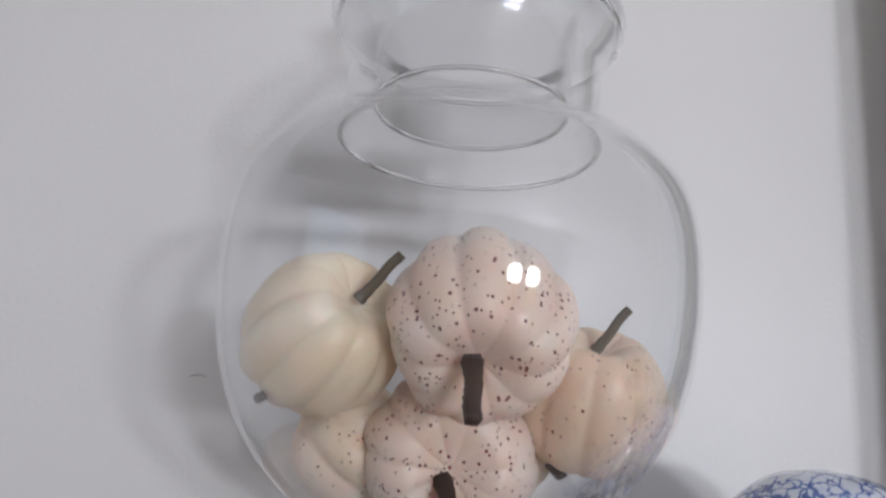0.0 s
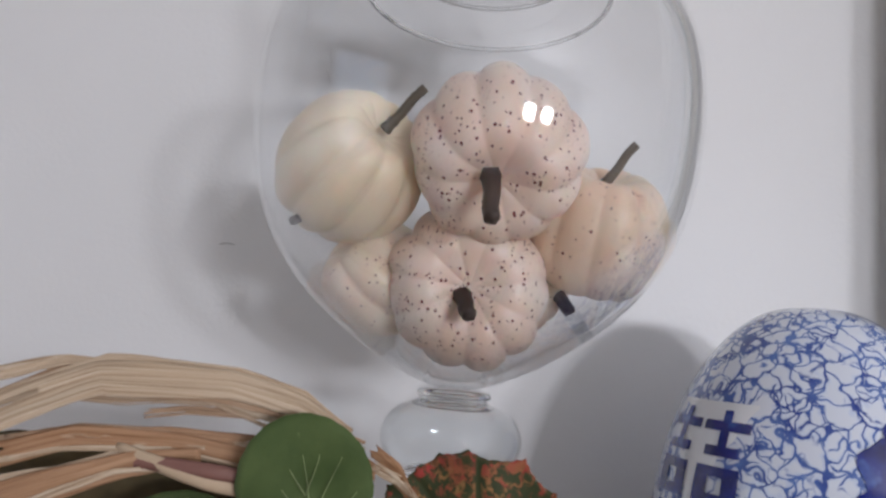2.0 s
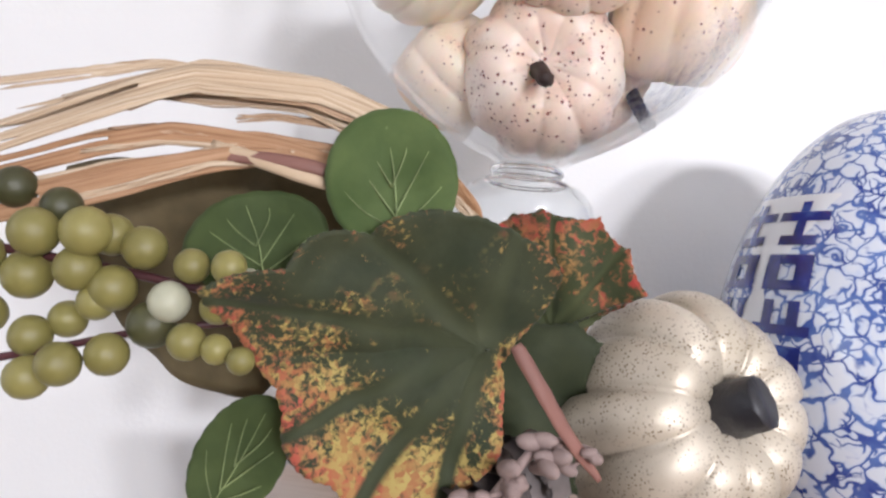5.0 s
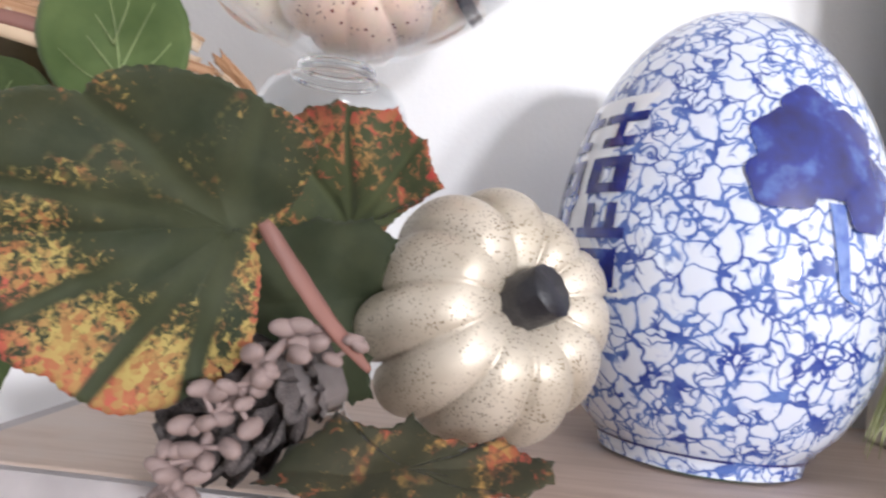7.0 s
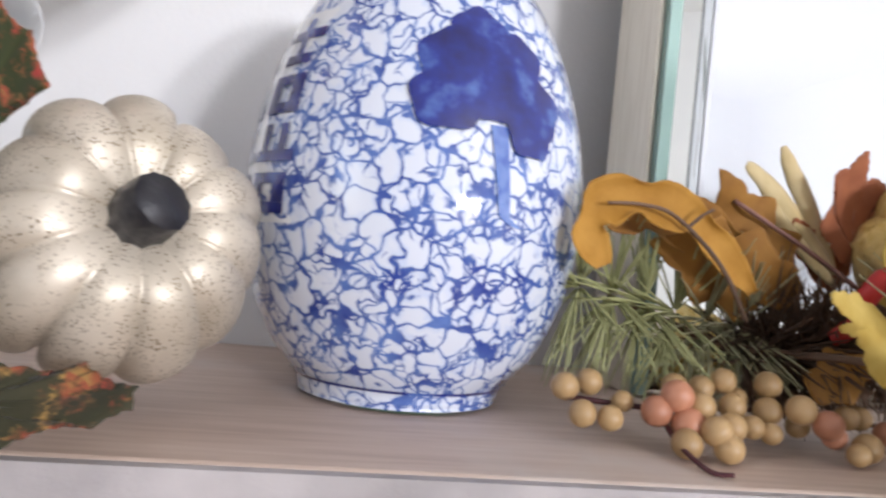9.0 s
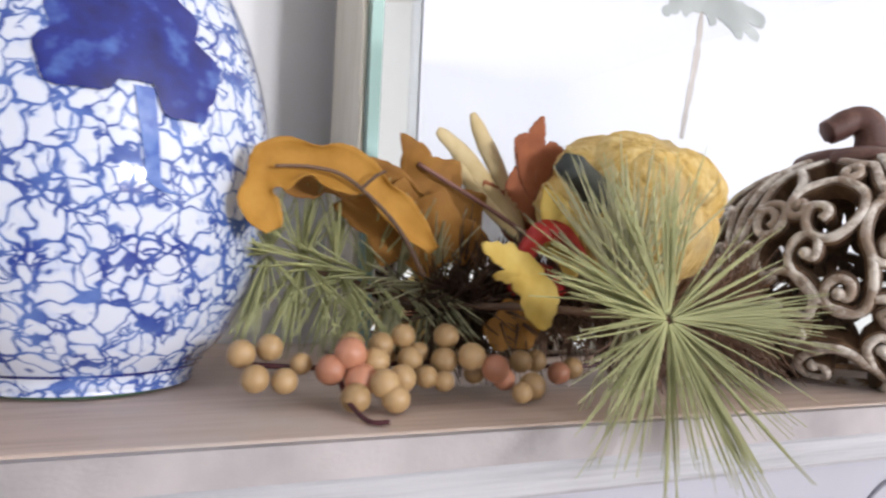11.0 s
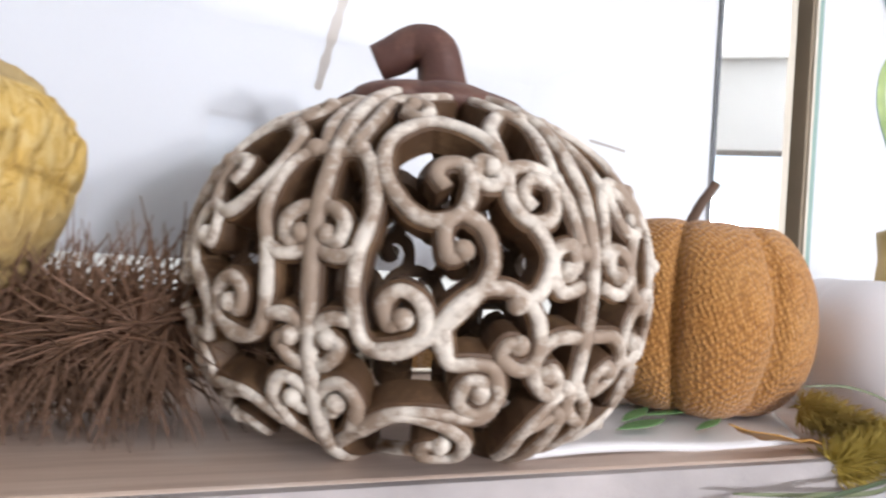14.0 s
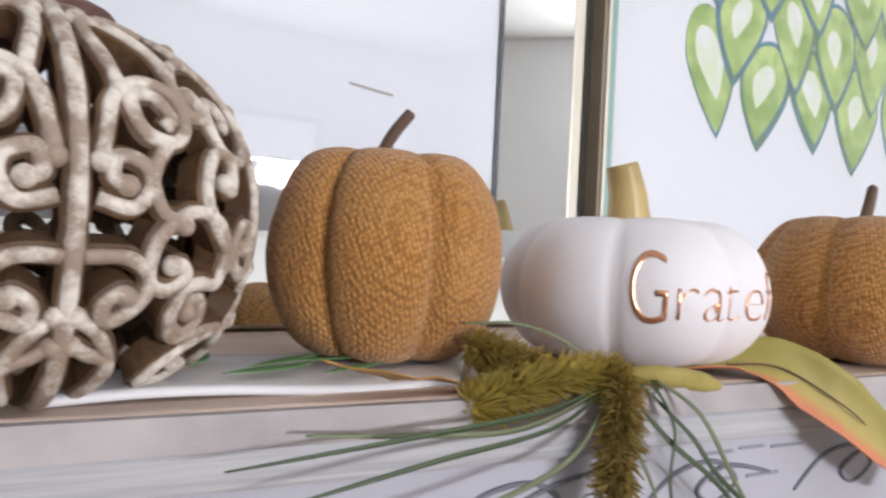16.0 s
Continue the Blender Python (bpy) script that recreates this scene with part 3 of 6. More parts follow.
for ring_r, ring_z, ring_w, lab in ((0.0652, 0.3822, 0.0013, "thick glass ring at the foot of the neck"), (0.0738, 0.4412, 0.0014, "rounded glass lip of the neck"), (0.0170, 0.1725, 0.0013, "glass collar under the bowl"), (0.0192, 0.1675, 0.0012, "glass collar under the bowl"), (0.0205, 0.1350, 0.0012, "glass collar under the ball")):
    bm = bmesh.new()
    tube(bm, [(ring_r * math.cos(radians(5 * i)), ring_r * math.sin(radians(5 * i)), ring_z) for i in range(73)], ring_w, 8)
    part("glass_ring", bm, SOLID_GLASS, jar, lab)
part("stem", lathe([(0.0, 0.176), (0.017, 0.175), (0.0165, 0.171), (0.019, 0.169), (0.030, 0.163), (0.0345, 0.152), (0.030, 0.141), (0.019, 0.134), (0.016, 0.125), (0.014, 0.105), (0.018, 0.094), (0.023, 0.085), (0.018, 0.075), (0.013, 0.060), (0.013, 0.03), (0.0, 0.03)], 64, 4), STEM_GLASS, jar, "solid turned glass stem with a ball")
part("foot", lathe([(0.0, 0.0295), (0.016, 0.029), (0.022, 0.014), (0.036, 0.006), (0.040, 0.003), (0.040, 0.0), (0.0, 0.0)], 64, 3), SOLID_GLASS, jar, "round glass foot")
lid = part("lid", lathe([(0.0, 0.520), (0.030, 0.512), (0.058, 0.482), (0.070, 0.458), (0.076, 0.4485), (0.0745, 0.4465), (0.058, 0.4468), (0.053, 0.440), (0.0502, 0.420), (0.0497, 0.402), (0.0487, 0.4012), (0.0485, 0.420), (0.0518, 0.4415), (0.057, 0.4485), (0.0735, 0.4487), (0.0687, 0.458), (0.0567, 0.4813), (0.0292, 0.5107), (0.0, 0.5187)], 96, 4), JAR_GLASS, jar, "domed glass lid with a plug")
bm = bmesh.new()
tube(bm, [(0.0493 * math.cos(radians(5 * i)), 0.0493 * math.sin(radians(5 * i)), 0.4012) for i in range(73)], 0.0011, 8)
part("plug_rim", bm, SOLID_GLASS, lid, "thick lower rim of the glass plug")
part("knob", lathe([(0.0, 0.5205), (0.008, 0.522), (0.010, 0.528), (0.016, 0.538), (0.013, 0.548), (0.0, 0.552)], 32, 3), SOLID_GLASS, lid, "glass knob")


def little_pumpkin(x, y, z, r, h, foot, tip, skin, stalk, label, width=0.0035, seed=1, spin=0.0, ribs=10, tilt=None):
    """A foam pumpkin centred at x, y, z; its stalk runs from foot to tip."""
    axis = Vector(tilt) if tilt else Vector(foot) - Vector((x, y, z))
    m = aim(x, y, z, axis, spin) @ pose(0, 0, -h / 2)
    p = thing("little_pumpkin", m, label, "pumpkin", "little pumpkins in the jar")
    part("body", pumpkin_body(r, h, ribs, 0.075, 0.34, 12, 40, 0.025, 2.15, seed, 0.75), skin, p)
    back = m.inverted()
    f, t = back @ Vector(foot), back @ Vector(tip)
    f0 = f - (t - f) * 0.25
    part("stalk", stem([f0, f.lerp(t, 0.25) + Vector((0.0004, 0, 0)), f.lerp(t, 0.65) - Vector((0.0006, 0, 0)), t], width, width * 0.9, 9, 0.10, 1.25), stalk, p)
    return p


little_pumpkin(0.0135, 0.316, 1.490, 0.0430, 0.072, (0.0103, 0.2800, 1.4665), (0.0114, 0.2650, 1.4480), SPECKLED, STALK_BROWN, "pale pink foam pumpkin speckled dark red", 0.0038, 3, 0, 10, (0.0, -0.62, -0.52))
little_pumpkin(-0.060, 0.334, 1.483, 0.0385, 0.066, (-0.0385, 0.3105, 1.5005), (-0.0240, 0.3080, 1.5180), CREAM, STALK_OLIVE, "plain cream foam pumpkin with an olive stalk", 0.0026, 4)
little_pumpkin(0.005, 0.352, 1.428, 0.0440, 0.068, (0.003, 0.3200, 1.4185), (0.0062, 0.3050, 1.4105), SPECKLED, STALK_BROWN, "peach speckled foam pumpkin with a dark stalk", 0.0038, 5, 10, 11, (0.02, -0.93, -0.12))
little_pumpkin(0.071, 0.347, 1.4615, 0.0360, 0.062, (0.0725, 0.3330, 1.4880), (0.0835, 0.3250, 1.5040), PEACH, STALK_OLIVE, "pale peach foam pumpkin with an olive stalk", 0.0024, 6)
little_pumpkin(-0.043, 0.372, 1.431, 0.0330, 0.056, (-0.0700, 0.3260, 1.4590), (-0.0840, 0.3190, 1.4490), PEACH, STALK_BROWN, "peach foam pumpkin at the back of the jar", 0.0024, 7, 0, 9, (-0.6, -0.3, 0.4))
little_pumpkin(0.034, 0.388, 1.440, 0.0340, 0.056, (0.0500, 0.3750, 1.4380), (0.0660, 0.3950, 1.4230), PEACH, STALK_BROWN, "peach foam pumpkin low at the back", 0.0042, 8, 0, 9, (0.6, -0.2, -0.4))

# ---- porcelain egg ----
EGG = (0.2050, 0.3895)
egg_profile = [(0.0, 0.0016), (0.046, 0.0016), (0.0515, 0.0045), (0.0540, 0.011), (0.067, 0.026), (0.0795, 0.052), (0.0858, 0.084), (0.0850, 0.117), (0.0785, 0.152), (0.0655, 0.187), (0.0470, 0.2150), (0.0250, 0.2320), (0.0, 0.2365)]
egg = thing("porcelain_egg", pose(EGG[0], EGG[1], SHELF), "large blue and white porcelain egg with painted vines", "ornament")
part("body", lathe(egg_profile, 128, 6), GLAZE, egg)
part("felt_pad", lathe([(0.0, 0.0018), (0.0435, 0.0017), (0.0435, 0.0), (0.0, 0.0)], 48, 1), FELT, egg, "green felt pad")


egg_curve = [(p.x, p.y) for p in curve_pts([(r, z, 0) for r, z in egg_profile], 6)]


def egg_radius(z):
    for (r0, z0), (r1, z1) in zip(egg_curve[8:], egg_curve[9:]):
        if z0 <= z <= z1:
            s = (z - z0) / (z1 - z0)
            return r0 + (r1 - r0) * s
    return 0.02


def egg_point(az, z, lift):
    # smooth radius by a local mean
    r = sum(egg_radius(z + d) for d in (-0.002, 0, 0.002)) / 3 + lift
    return Vector((r * math.cos(radians(az)), r * math.sin(radians(az)), z))


def egg_patch(bm, outline, lift=0.0006, n=10):
    """A painted patch on the egg; outline gives (degrees, height) corners, filled as a fan of small rings."""
    cx = sum(p[0] for p in outline) / len(outline)
    cz = sum(p[1] for p in outline) / len(outline)
    rings = []
    for k in range(1, n + 1):
        s = k / n
        rings.append([bm.verts.new(egg_point(cx + (a - cx) * s, cz + (z - cz) * s, lift)) for a, z in outline])
    c = bm.verts.new(egg_point(cx, cz, lift))
    m = len(outline)
    for j in range(m):
        bm.faces.new((c, rings[0][j], rings[0][(j + 1) % m]))
        for a, b in zip(rings, rings[1:]):
            bm.faces.new((a[j], b[j], b[(j + 1) % m], a[(j + 1) % m]))
    bmesh.ops.recalc_face_normals(bm, faces=bm.faces)


def egg_bar(bm, a0, a1, z0, z1, lift=0.0007):
    egg_patch(bm, [(a0 + (a1 - a0) * i / 6, z0) for i in range(7)] + [(a1 - (a1 - a0) * i / 6, z1) for i in range(7)], lift, 3)


bm = bmesh.new()
egg_bar(bm, 176.5, 223.5, 0.081, 0.180, 0.0004)
part("painted_panel", bm, WHITE_GLAZE, egg, "plain white panel behind the symbol")


def egg_stroke(*spec):
    one = bmesh.new()
    egg_bar(one, *spec)
    part("brush_stroke", one, COBALT, egg, "cobalt stroke of a symbol")


for a in (178.0, 201.0):
    egg_stroke(a, a + 21, 0.1655, 0.1705)
    egg_stroke(a + 3, a + 18, 0.1530, 0.1580)
    egg_stroke(a + 8.5, a + 12.5, 0.1580, 0.1655, 0.0008)
    egg_stroke(a + 8.5, a + 12.5, 0.1705, 0.1760, 0.0008)
    for z0 in (0.1300, 0.0850):
        egg_stroke(a + 1, a + 19, z0 + 0.0130, z0 + 0.0180)
        egg_stroke(a + 1, a + 19, z0, z0 + 0.0050)
        egg_stroke(a + 1, a + 7, z0 + 0.0050, z0 + 0.0130, 0.0008)
        egg_stroke(a + 13, a + 19, z0 + 0.0050, z0 + 0.0130, 0.0008)
    egg_stroke(a + 3.5, a + 7.5, 0.1130, 0.1250)
    egg_stroke(a + 13, a + 17, 0.1130, 0.1250)
    egg_stroke(a, a + 21, 0.1080, 0.1130)
bm = bmesh.new()
for i, (da, dz, r) in enumerate(((-13, 0.012, 0.0140), (-4, 0.0255, 0.0125), (10, 0.016, 0.0125), (14, -0.004, 0.0150), (0, 0.002, 0.0165), (-14, -0.006, 0.0140), (13, -0.016, 0.0105))):
    deg = math.degrees(1 / 0.071)
    bm = bmesh.new()
    egg_patch(bm, [(281 + da + r * (1 + 0.08 * math.sin(5 * q)) * deg * math.cos(q), 0.1450 + dz + r * (1 + 0.08 * math.sin(5 * q)) * math.sin(q)) for q in [2 * math.pi * j / 28 for j in range(28)]], 0.0006 + 0.00012 * i)
    part("painted_petal", bm, COBALT, egg, "cobalt painted petal")
bm = bmesh.new()
rows = []
for i in range(25):
    s = i / 24
    z = 0.130 - 0.050 * s + (0.009 * ((s - 0.75) * 4) ** 2 if s > 0.75 else 0.0)
    az = 283 + 4.0 * s + (9 * (s - 0.75) * 4 if s > 0.75 else 0.0)
    w = 2.8 - 1.3 * s
    rows.append([bm.verts.new(egg_point(az + w * k, z, 0.0008)) for k in (-1, -0.33, 0.33, 1)])
for r0, r1 in zip(rows, rows[1:]):
    for k in range(3):
        bm.faces.new((r0[k], r0[k + 1], r1[k + 1], r1[k]))
bmesh.ops.recalc_face_normals(bm, faces=bm.faces)
part("painted_stem", bm, COBALT_WASH, egg, "cobalt painted flower stem")
bm = bmesh.new()
for i in range(60):
    egg_bar(bm, 6 * i, 6 * i + 6, 0.0105, 0.0118, 0.0010)
part("painted_ring", bm, COBALT, egg, "thin blue line round the foot")

# ---- pearl pumpkin ----
pearl_axis = Vector((0.36, -0.93, 0.30))
pp = thing("pearl_pumpkin", aim(0.0812, 0.3165, 1.2665, pearl_axis, 8) @ pose(0, 0, -0.041), "pearly cream pumpkin with brown flecks lying on its side", "pumpkin")
part("body", pumpkin_body(0.0545, 0.084, 11, 0.13, 0.34, 14, 40, 0.03, 2.2, 11, 0.50), PEARL, pp)
part("stalk", stem([(0, 0, 0.064), (0, 0, 0.076), (0.001, 0.000, 0.084), (0.004, 0.001, 0.091)], 0.0124, 0.0104, 22, 0.025, 1.12), BLACK_STALK, pp, "short black stalk")

# ---- scrollwork pumpkin ----
FR, FH = 0.1012, 0.1462


def fret_point(az, v, lift=0.0):
    """Point of the pumpkin's skin at an azimuth and a height share v."""
    f = math.pi * (1 - v)
    rr = abs(math.sin(f)) ** (0.86 if v > 0.5 else 0.38)
    lobe = abs(math.sin(radians(az - 227) * 3)) ** 0.5
    r = (FR * rr) * (0.94 + 0.06 * lobe) + lift * math.sin(f)
    z = FH / 2 - (FH / 2 + lift) * math.cos(math.pi * v)
    return Vector((r * math.cos(radians(az)), r * math.sin(radians(az)), z))


SCROLLS = []
for text in (
        "47,62 43,64 46,66 55,66 57,62 52,58 40,57 29,60 21,65 22,71 40,75 61,73 71,69 70,64 64,63 59,64 61,67 66,67 66,66",
        "4,69 16,65 20,58 16,52 15,45 20,39 33,38 42,41 41,45 33,47 27,45 29,42 34,43",
        "24,38 42,40 58,46 65,51 62,56 53,58 47,56 49,52 54,53",
        "49,39 47,42 58,47 73,48 86,44 88,38 81,36 72,38 74,40 79,40",
        "49,42 52,37 63,37 70,36 74,31 66,28 58,30 60,34 66,34 66,32",
        "74,31 68,27 48,28 29,27 12,21 -4,15 -2,18",
        "12,21 17,28 10,32 0,30 -4,26 4,26 7,28",
        "16,22 34,27 54,25 66,20 64,14 48,14 46,19 54,20",
        "112,41 97,41 88,38 90,34 101,31 103,34 97,36 95,35",
        "82,58 90,53 86,48 76,46",
        "109,49 97,48 91,51 93,54 102,55 104,52 99,51",
        "83,60 79,62 85,65 95,64 92,59 80,58 73,61 75,66 89,67 101,64 106,58 108,54",
        "71,69 72,75 90,81 103,78 100,70 98,65",
        "4,69 9,75 11,83 27,83 38,79 33,76 25,78 27,80",
        "11,83 37,86 79,92 90,85 104,80",
        "16,52 9,51 -1,52 -4,56 2,58 9,56 7,53 2,54",
        "14,42 5,42 -3,39 -5,35 4,35 10,38 5,39",
        "-6,64 -3,67 8,68",
        "97,12 94,22 105,25 112,27",
        "94,22 101,28 112,32"):
    SCROLLS.append([(0.03 + 0.0084 * float(a.split(",")[0]), 0.01 * float(a.split(",")[1])) for a in text.split()])


def ribbon(bm, pts, half, top, depth):
    """A bar that follows the skin, its cross-section half-widths across and from top down to depth along the outward normal."""
    n = len(pts)
    centre = Vector((0, 0, FH / 2))
    rings = []
    for i in range(n):
        d = (pts[min(i + 1, n - 1)] - pts[max(i - 1, 0)]).normalized()
        out = pts[i] - centre
        out = Vector((out.x / FR ** 2, out.y / FR ** 2, out.z / (FH / 2) ** 2)).normalized()
        side = d.cross(out).normalized()
        h = half * (1 + 0.16 * noise.noise(pts[i] * 160))
        if depth < 0:
            sec = ((-1.0, -0.0012), (-0.72, top * 0.75), (0.0, top), (0.72, top * 0.75), (1.0, -0.0012))
        else:
            sec = ((-1.15, -depth), (-1.32, -0.0012), (-1.0, -0.0004), (1.0, -0.0004), (1.32, -0.0012), (1.15, -depth))
        rings.append([bm.verts.new(pts[i] + side * (h * a) + out * q) for a, q in sec])
    m = len(rings[0])
    for a, b in zip(rings, rings[1:]):
        for j in range(m):
            bm.faces.new((a[j], a[(j + 1) % m], b[(j + 1) % m], b[j]))
    bm.faces.new(rings[0][::-1])
    bm.faces.new(rings[-1])


fret = thing("scrollwork_pumpkin", pose(0.6745, 0.3080, SHELF, 0, 0, -1), "openwork pumpkin of whitewashed brown scrolls", "pumpkin ornament")
for k in range(6):
    for sc in SCROLLS:
        face, core = bmesh.new(), bmesh.new()
        q = sc if k % 2 == 0 else [(1 - u, v) for u, v in sc]
        pts = [fret_point(227 + 60 * (k + min(max(p.x, 0.0), 1.0)), min(max(p.y, 0.05), 0.95)) for p in curve_pts([(u, v, 0) for u, v in q], 7)]
        pts = [p for i, p in enumerate(pts) if i == 0 or (p - pts[i - 1]).length > 0.0004]
        knob = pts[-1]
        if k % 2:
            pts = pts[::-1]
        ribbon(face, pts, 0.0028, 0.0021, -1)
        ribbon(core, pts, 0.0029, 0, 0.0105)
        ball(face, knob, 0.0037, 10, 7)
        for bmx in (face, core):
            bmesh.ops.recalc_face_normals(bmx, faces=bmx.faces)
        scroll = part("scroll", face, FRET_PAINT, fret)
        part("scroll_side", core, FRET_BROWN, scroll, "brown inner side", smooth=False)
for k in range(6):
    bm, core = bmesh.new(), bmesh.new()
    pts = [fret_point(227 + 60 * k, 0.04 + 0.92 * i / 40, 0.0022) for i in range(41)]
    ribbon(bm, pts, 0.0033, 0.0024, -1)
    ribbon(core, pts, 0.0033, 0, 0.0105)
    for bmx in (bm, core):
        bmesh.ops.recalc_face_normals(bmx, faces=bmx.faces)
    rib = part("rib", bm, FRET_PAINT, fret)
    part("rib_core", core, FRET_BROWN, rib, smooth=False)
for v0 in (0.035, 0.955):
    bm = bmesh.new()
    tube(bm, [fret_point(6 * i, v0) for i in range(61)], 0.0042, 8)
    part("ring", bm, FRET_PAINT, fret)
cap = pumpkin_body(0.045, 0.022, 6, 0.22, 0.2, 12, 16, 0.05, 2.0, 21, 0.5)
for v in cap.verts:
    v.co.z += FH - 0.014
part("cap", cap, RUST, fret, "dark rust brown top")
part("stalk", stem([(0.002, -0.002, FH - 0.006), (0.0035, -0.003, FH + 0.010), (0.000, -0.002, FH + 0.0245), (-0.0085, 0.003, FH + 0.0275), (-0.0175, 0.007, FH + 0.0225), (-0.0245, 0.010, FH + 0.0185)], 0.0115, 0.0080, 14, 0.06, 1.4), RUST, fret, "curled dark rust brown stalk")

# ---- straw gourd ----
gourd = thing("straw_pumpkin", aim(0.4840, 0.3225, 1.2975, (-0.86, -0.47, 0.12), 0) @ pose(0, 0, -0.046), "yellow straw-covered pumpkin with a dark green stalk", "pumpkin")
husk = pumpkin_body(0.0505, 0.092, 7, 0.09, 0.20, 34, 110, 0.06, 1.95, 31, 0.7)
for v in husk.verts:
    # flaky folds that run round the pumpkin's own axis
    q = Vector((v.co.x * 30, v.co.y * 30, v.co.z * 85))
    fold = 1 - abs(noise.noise(q + Vector((0, 0, 2.5 * noise.noise(v.co * 40)))))
    patch = max(0.0, min(1.0, 0.5 + 2.2 * noise.noise(v.co * 28 + Vector((3, 1, 0)))))
    v.co += Vector((v.co.x, v.co.y, 0)).normalized() * (0.0036 * (fold ** 3 - 0.4) * patch + 0.0008 * noise.noise(q * 3))
part("body", husk, STRAW, gourd)
part("stalk", stem([(0, 0, 0.074), (0, 0, 0.092), (0.001, 0.002, 0.108), (0.002, 0.006, 0.134)], 0.0105, 0.0068, 10, 0.1, 1.2), DARK_STALK, gourd, "dark green stalk")

# ---- burlap and white pumpkins ----


def burlap_pumpkin(x, y, r, h, spin, label, seed, lift):
    p = thing("burlap_pumpkin", pose(x, y, SHELF + lift, 0, 0, spin), label, "pumpkin", "burlap pumpkins")
    part("body", pumpkin_body(r, h, 7, 0.13, 0.22, 16, 40, 0.03, 2.7, seed, 0.45), BURLAP, p)
    part("stalk", stem([(-0.006, 0, h * 0.84), (-0.007, 0, h * 0.97), (-0.002, -0.003, h * 1.10), (0.007, -0.006, h * 1.22)], 0.0036, 0.0030, 8, 0.1, 1.2), TWIG, p, "bent brown twig stalk")
    return p


burlap_pumpkin(0.8475, 0.317, 0.0625, 0.104, 12, "ochre burlap pumpkin with a twig stalk", 41, 0.004)
burlap_pumpkin(1.165, 0.257, 0.070, 0.094, 40, "ochre burlap pumpkin behind the white one", 42, 0.0005)
white = thing("white_pumpkin", pose(0.997, 0.294, SHELF + 0.001, 0, 0, 14), "matt white pumpkin with copper lettering and gold stalk", "pumpkin")
part("body", pumpkin_body(0.077, 0.082, 7, 0.075, 0.24, 16, 40, 0.01, 2.7, 51, 0.6), WHITE_FOAM, white)
part("stalk", stem([(-0.004, 0, 0.066), (-0.005, 0, 0.080), (-0.008, 0, 0.097), (-0.012, 0.002, 0.114)], 0.0140, 0.0088, 12, 0.08, 1.55), GOLD_STALK, white, "pale gold stalk")


def lettering(text, size, squeeze, az0, z0, parent, body, mat, thin=0.0):
    """Letters laid on the pumpkin's skin from azimuth az0 (degrees) rightwards at height z0."""
    cu = bpy.data.curves.new("lettering", "FONT")
    cu.body, cu.size, cu.offset = text, size, thin
    tmp = new("lettering", cu)
    me = bpy.data.meshes.new_from_object(tmp.evaluated_get(bpy.context.evaluated_depsgraph_get()))
    bpy.data.objects.remove(tmp)
    bm = bmesh.new()
    bm.from_mesh(me)
    bmesh.ops.triangulate(bm, faces=bm.faces[:])
    for _ in range(2):
        long = [e for e in bm.edges if e.calc_length() > size * 0.12]
        bmesh.ops.subdivide_edges(bm, edges=long, cuts=1)
        bmesh.ops.triangulate(bm, faces=bm.faces[:])
    for v in bm.verts:
        a = radians(az0) + squeeze * v.co.x / 0.074
        z = z0 + v.co.y
        hit, place, normal, _ = body.ray_cast(Vector((0.2 * math.cos(a), 0.2 * math.sin(a), z)), Vector((-math.cos(a), -math.sin(a), 0)))
        v.co = place + normal * 0.0006 if hit else Vector((0.075 * math.cos(a), 0.075 * math.sin(a), z))
    ob = part("lettering", bm, mat, parent, "copper foil lettering", smooth=False)
    sol = ob.modifiers.new("thickness", "SOLIDIFY")
    sol.thickness = 0.0006
    return ob


white_body = white.children[0]
bpy.context.view_layer.update()
lettering("G", 0.054, 0.55, 226 - 14 - 1, 0.027, white, white_body, COPPER, -0.0009)
lettering("rateful", 0.039, 0.98, 226 - 14 + 15, 0.029, white, white_body, COPPER, -0.0011)

# ---- leaves, berries and needles ----


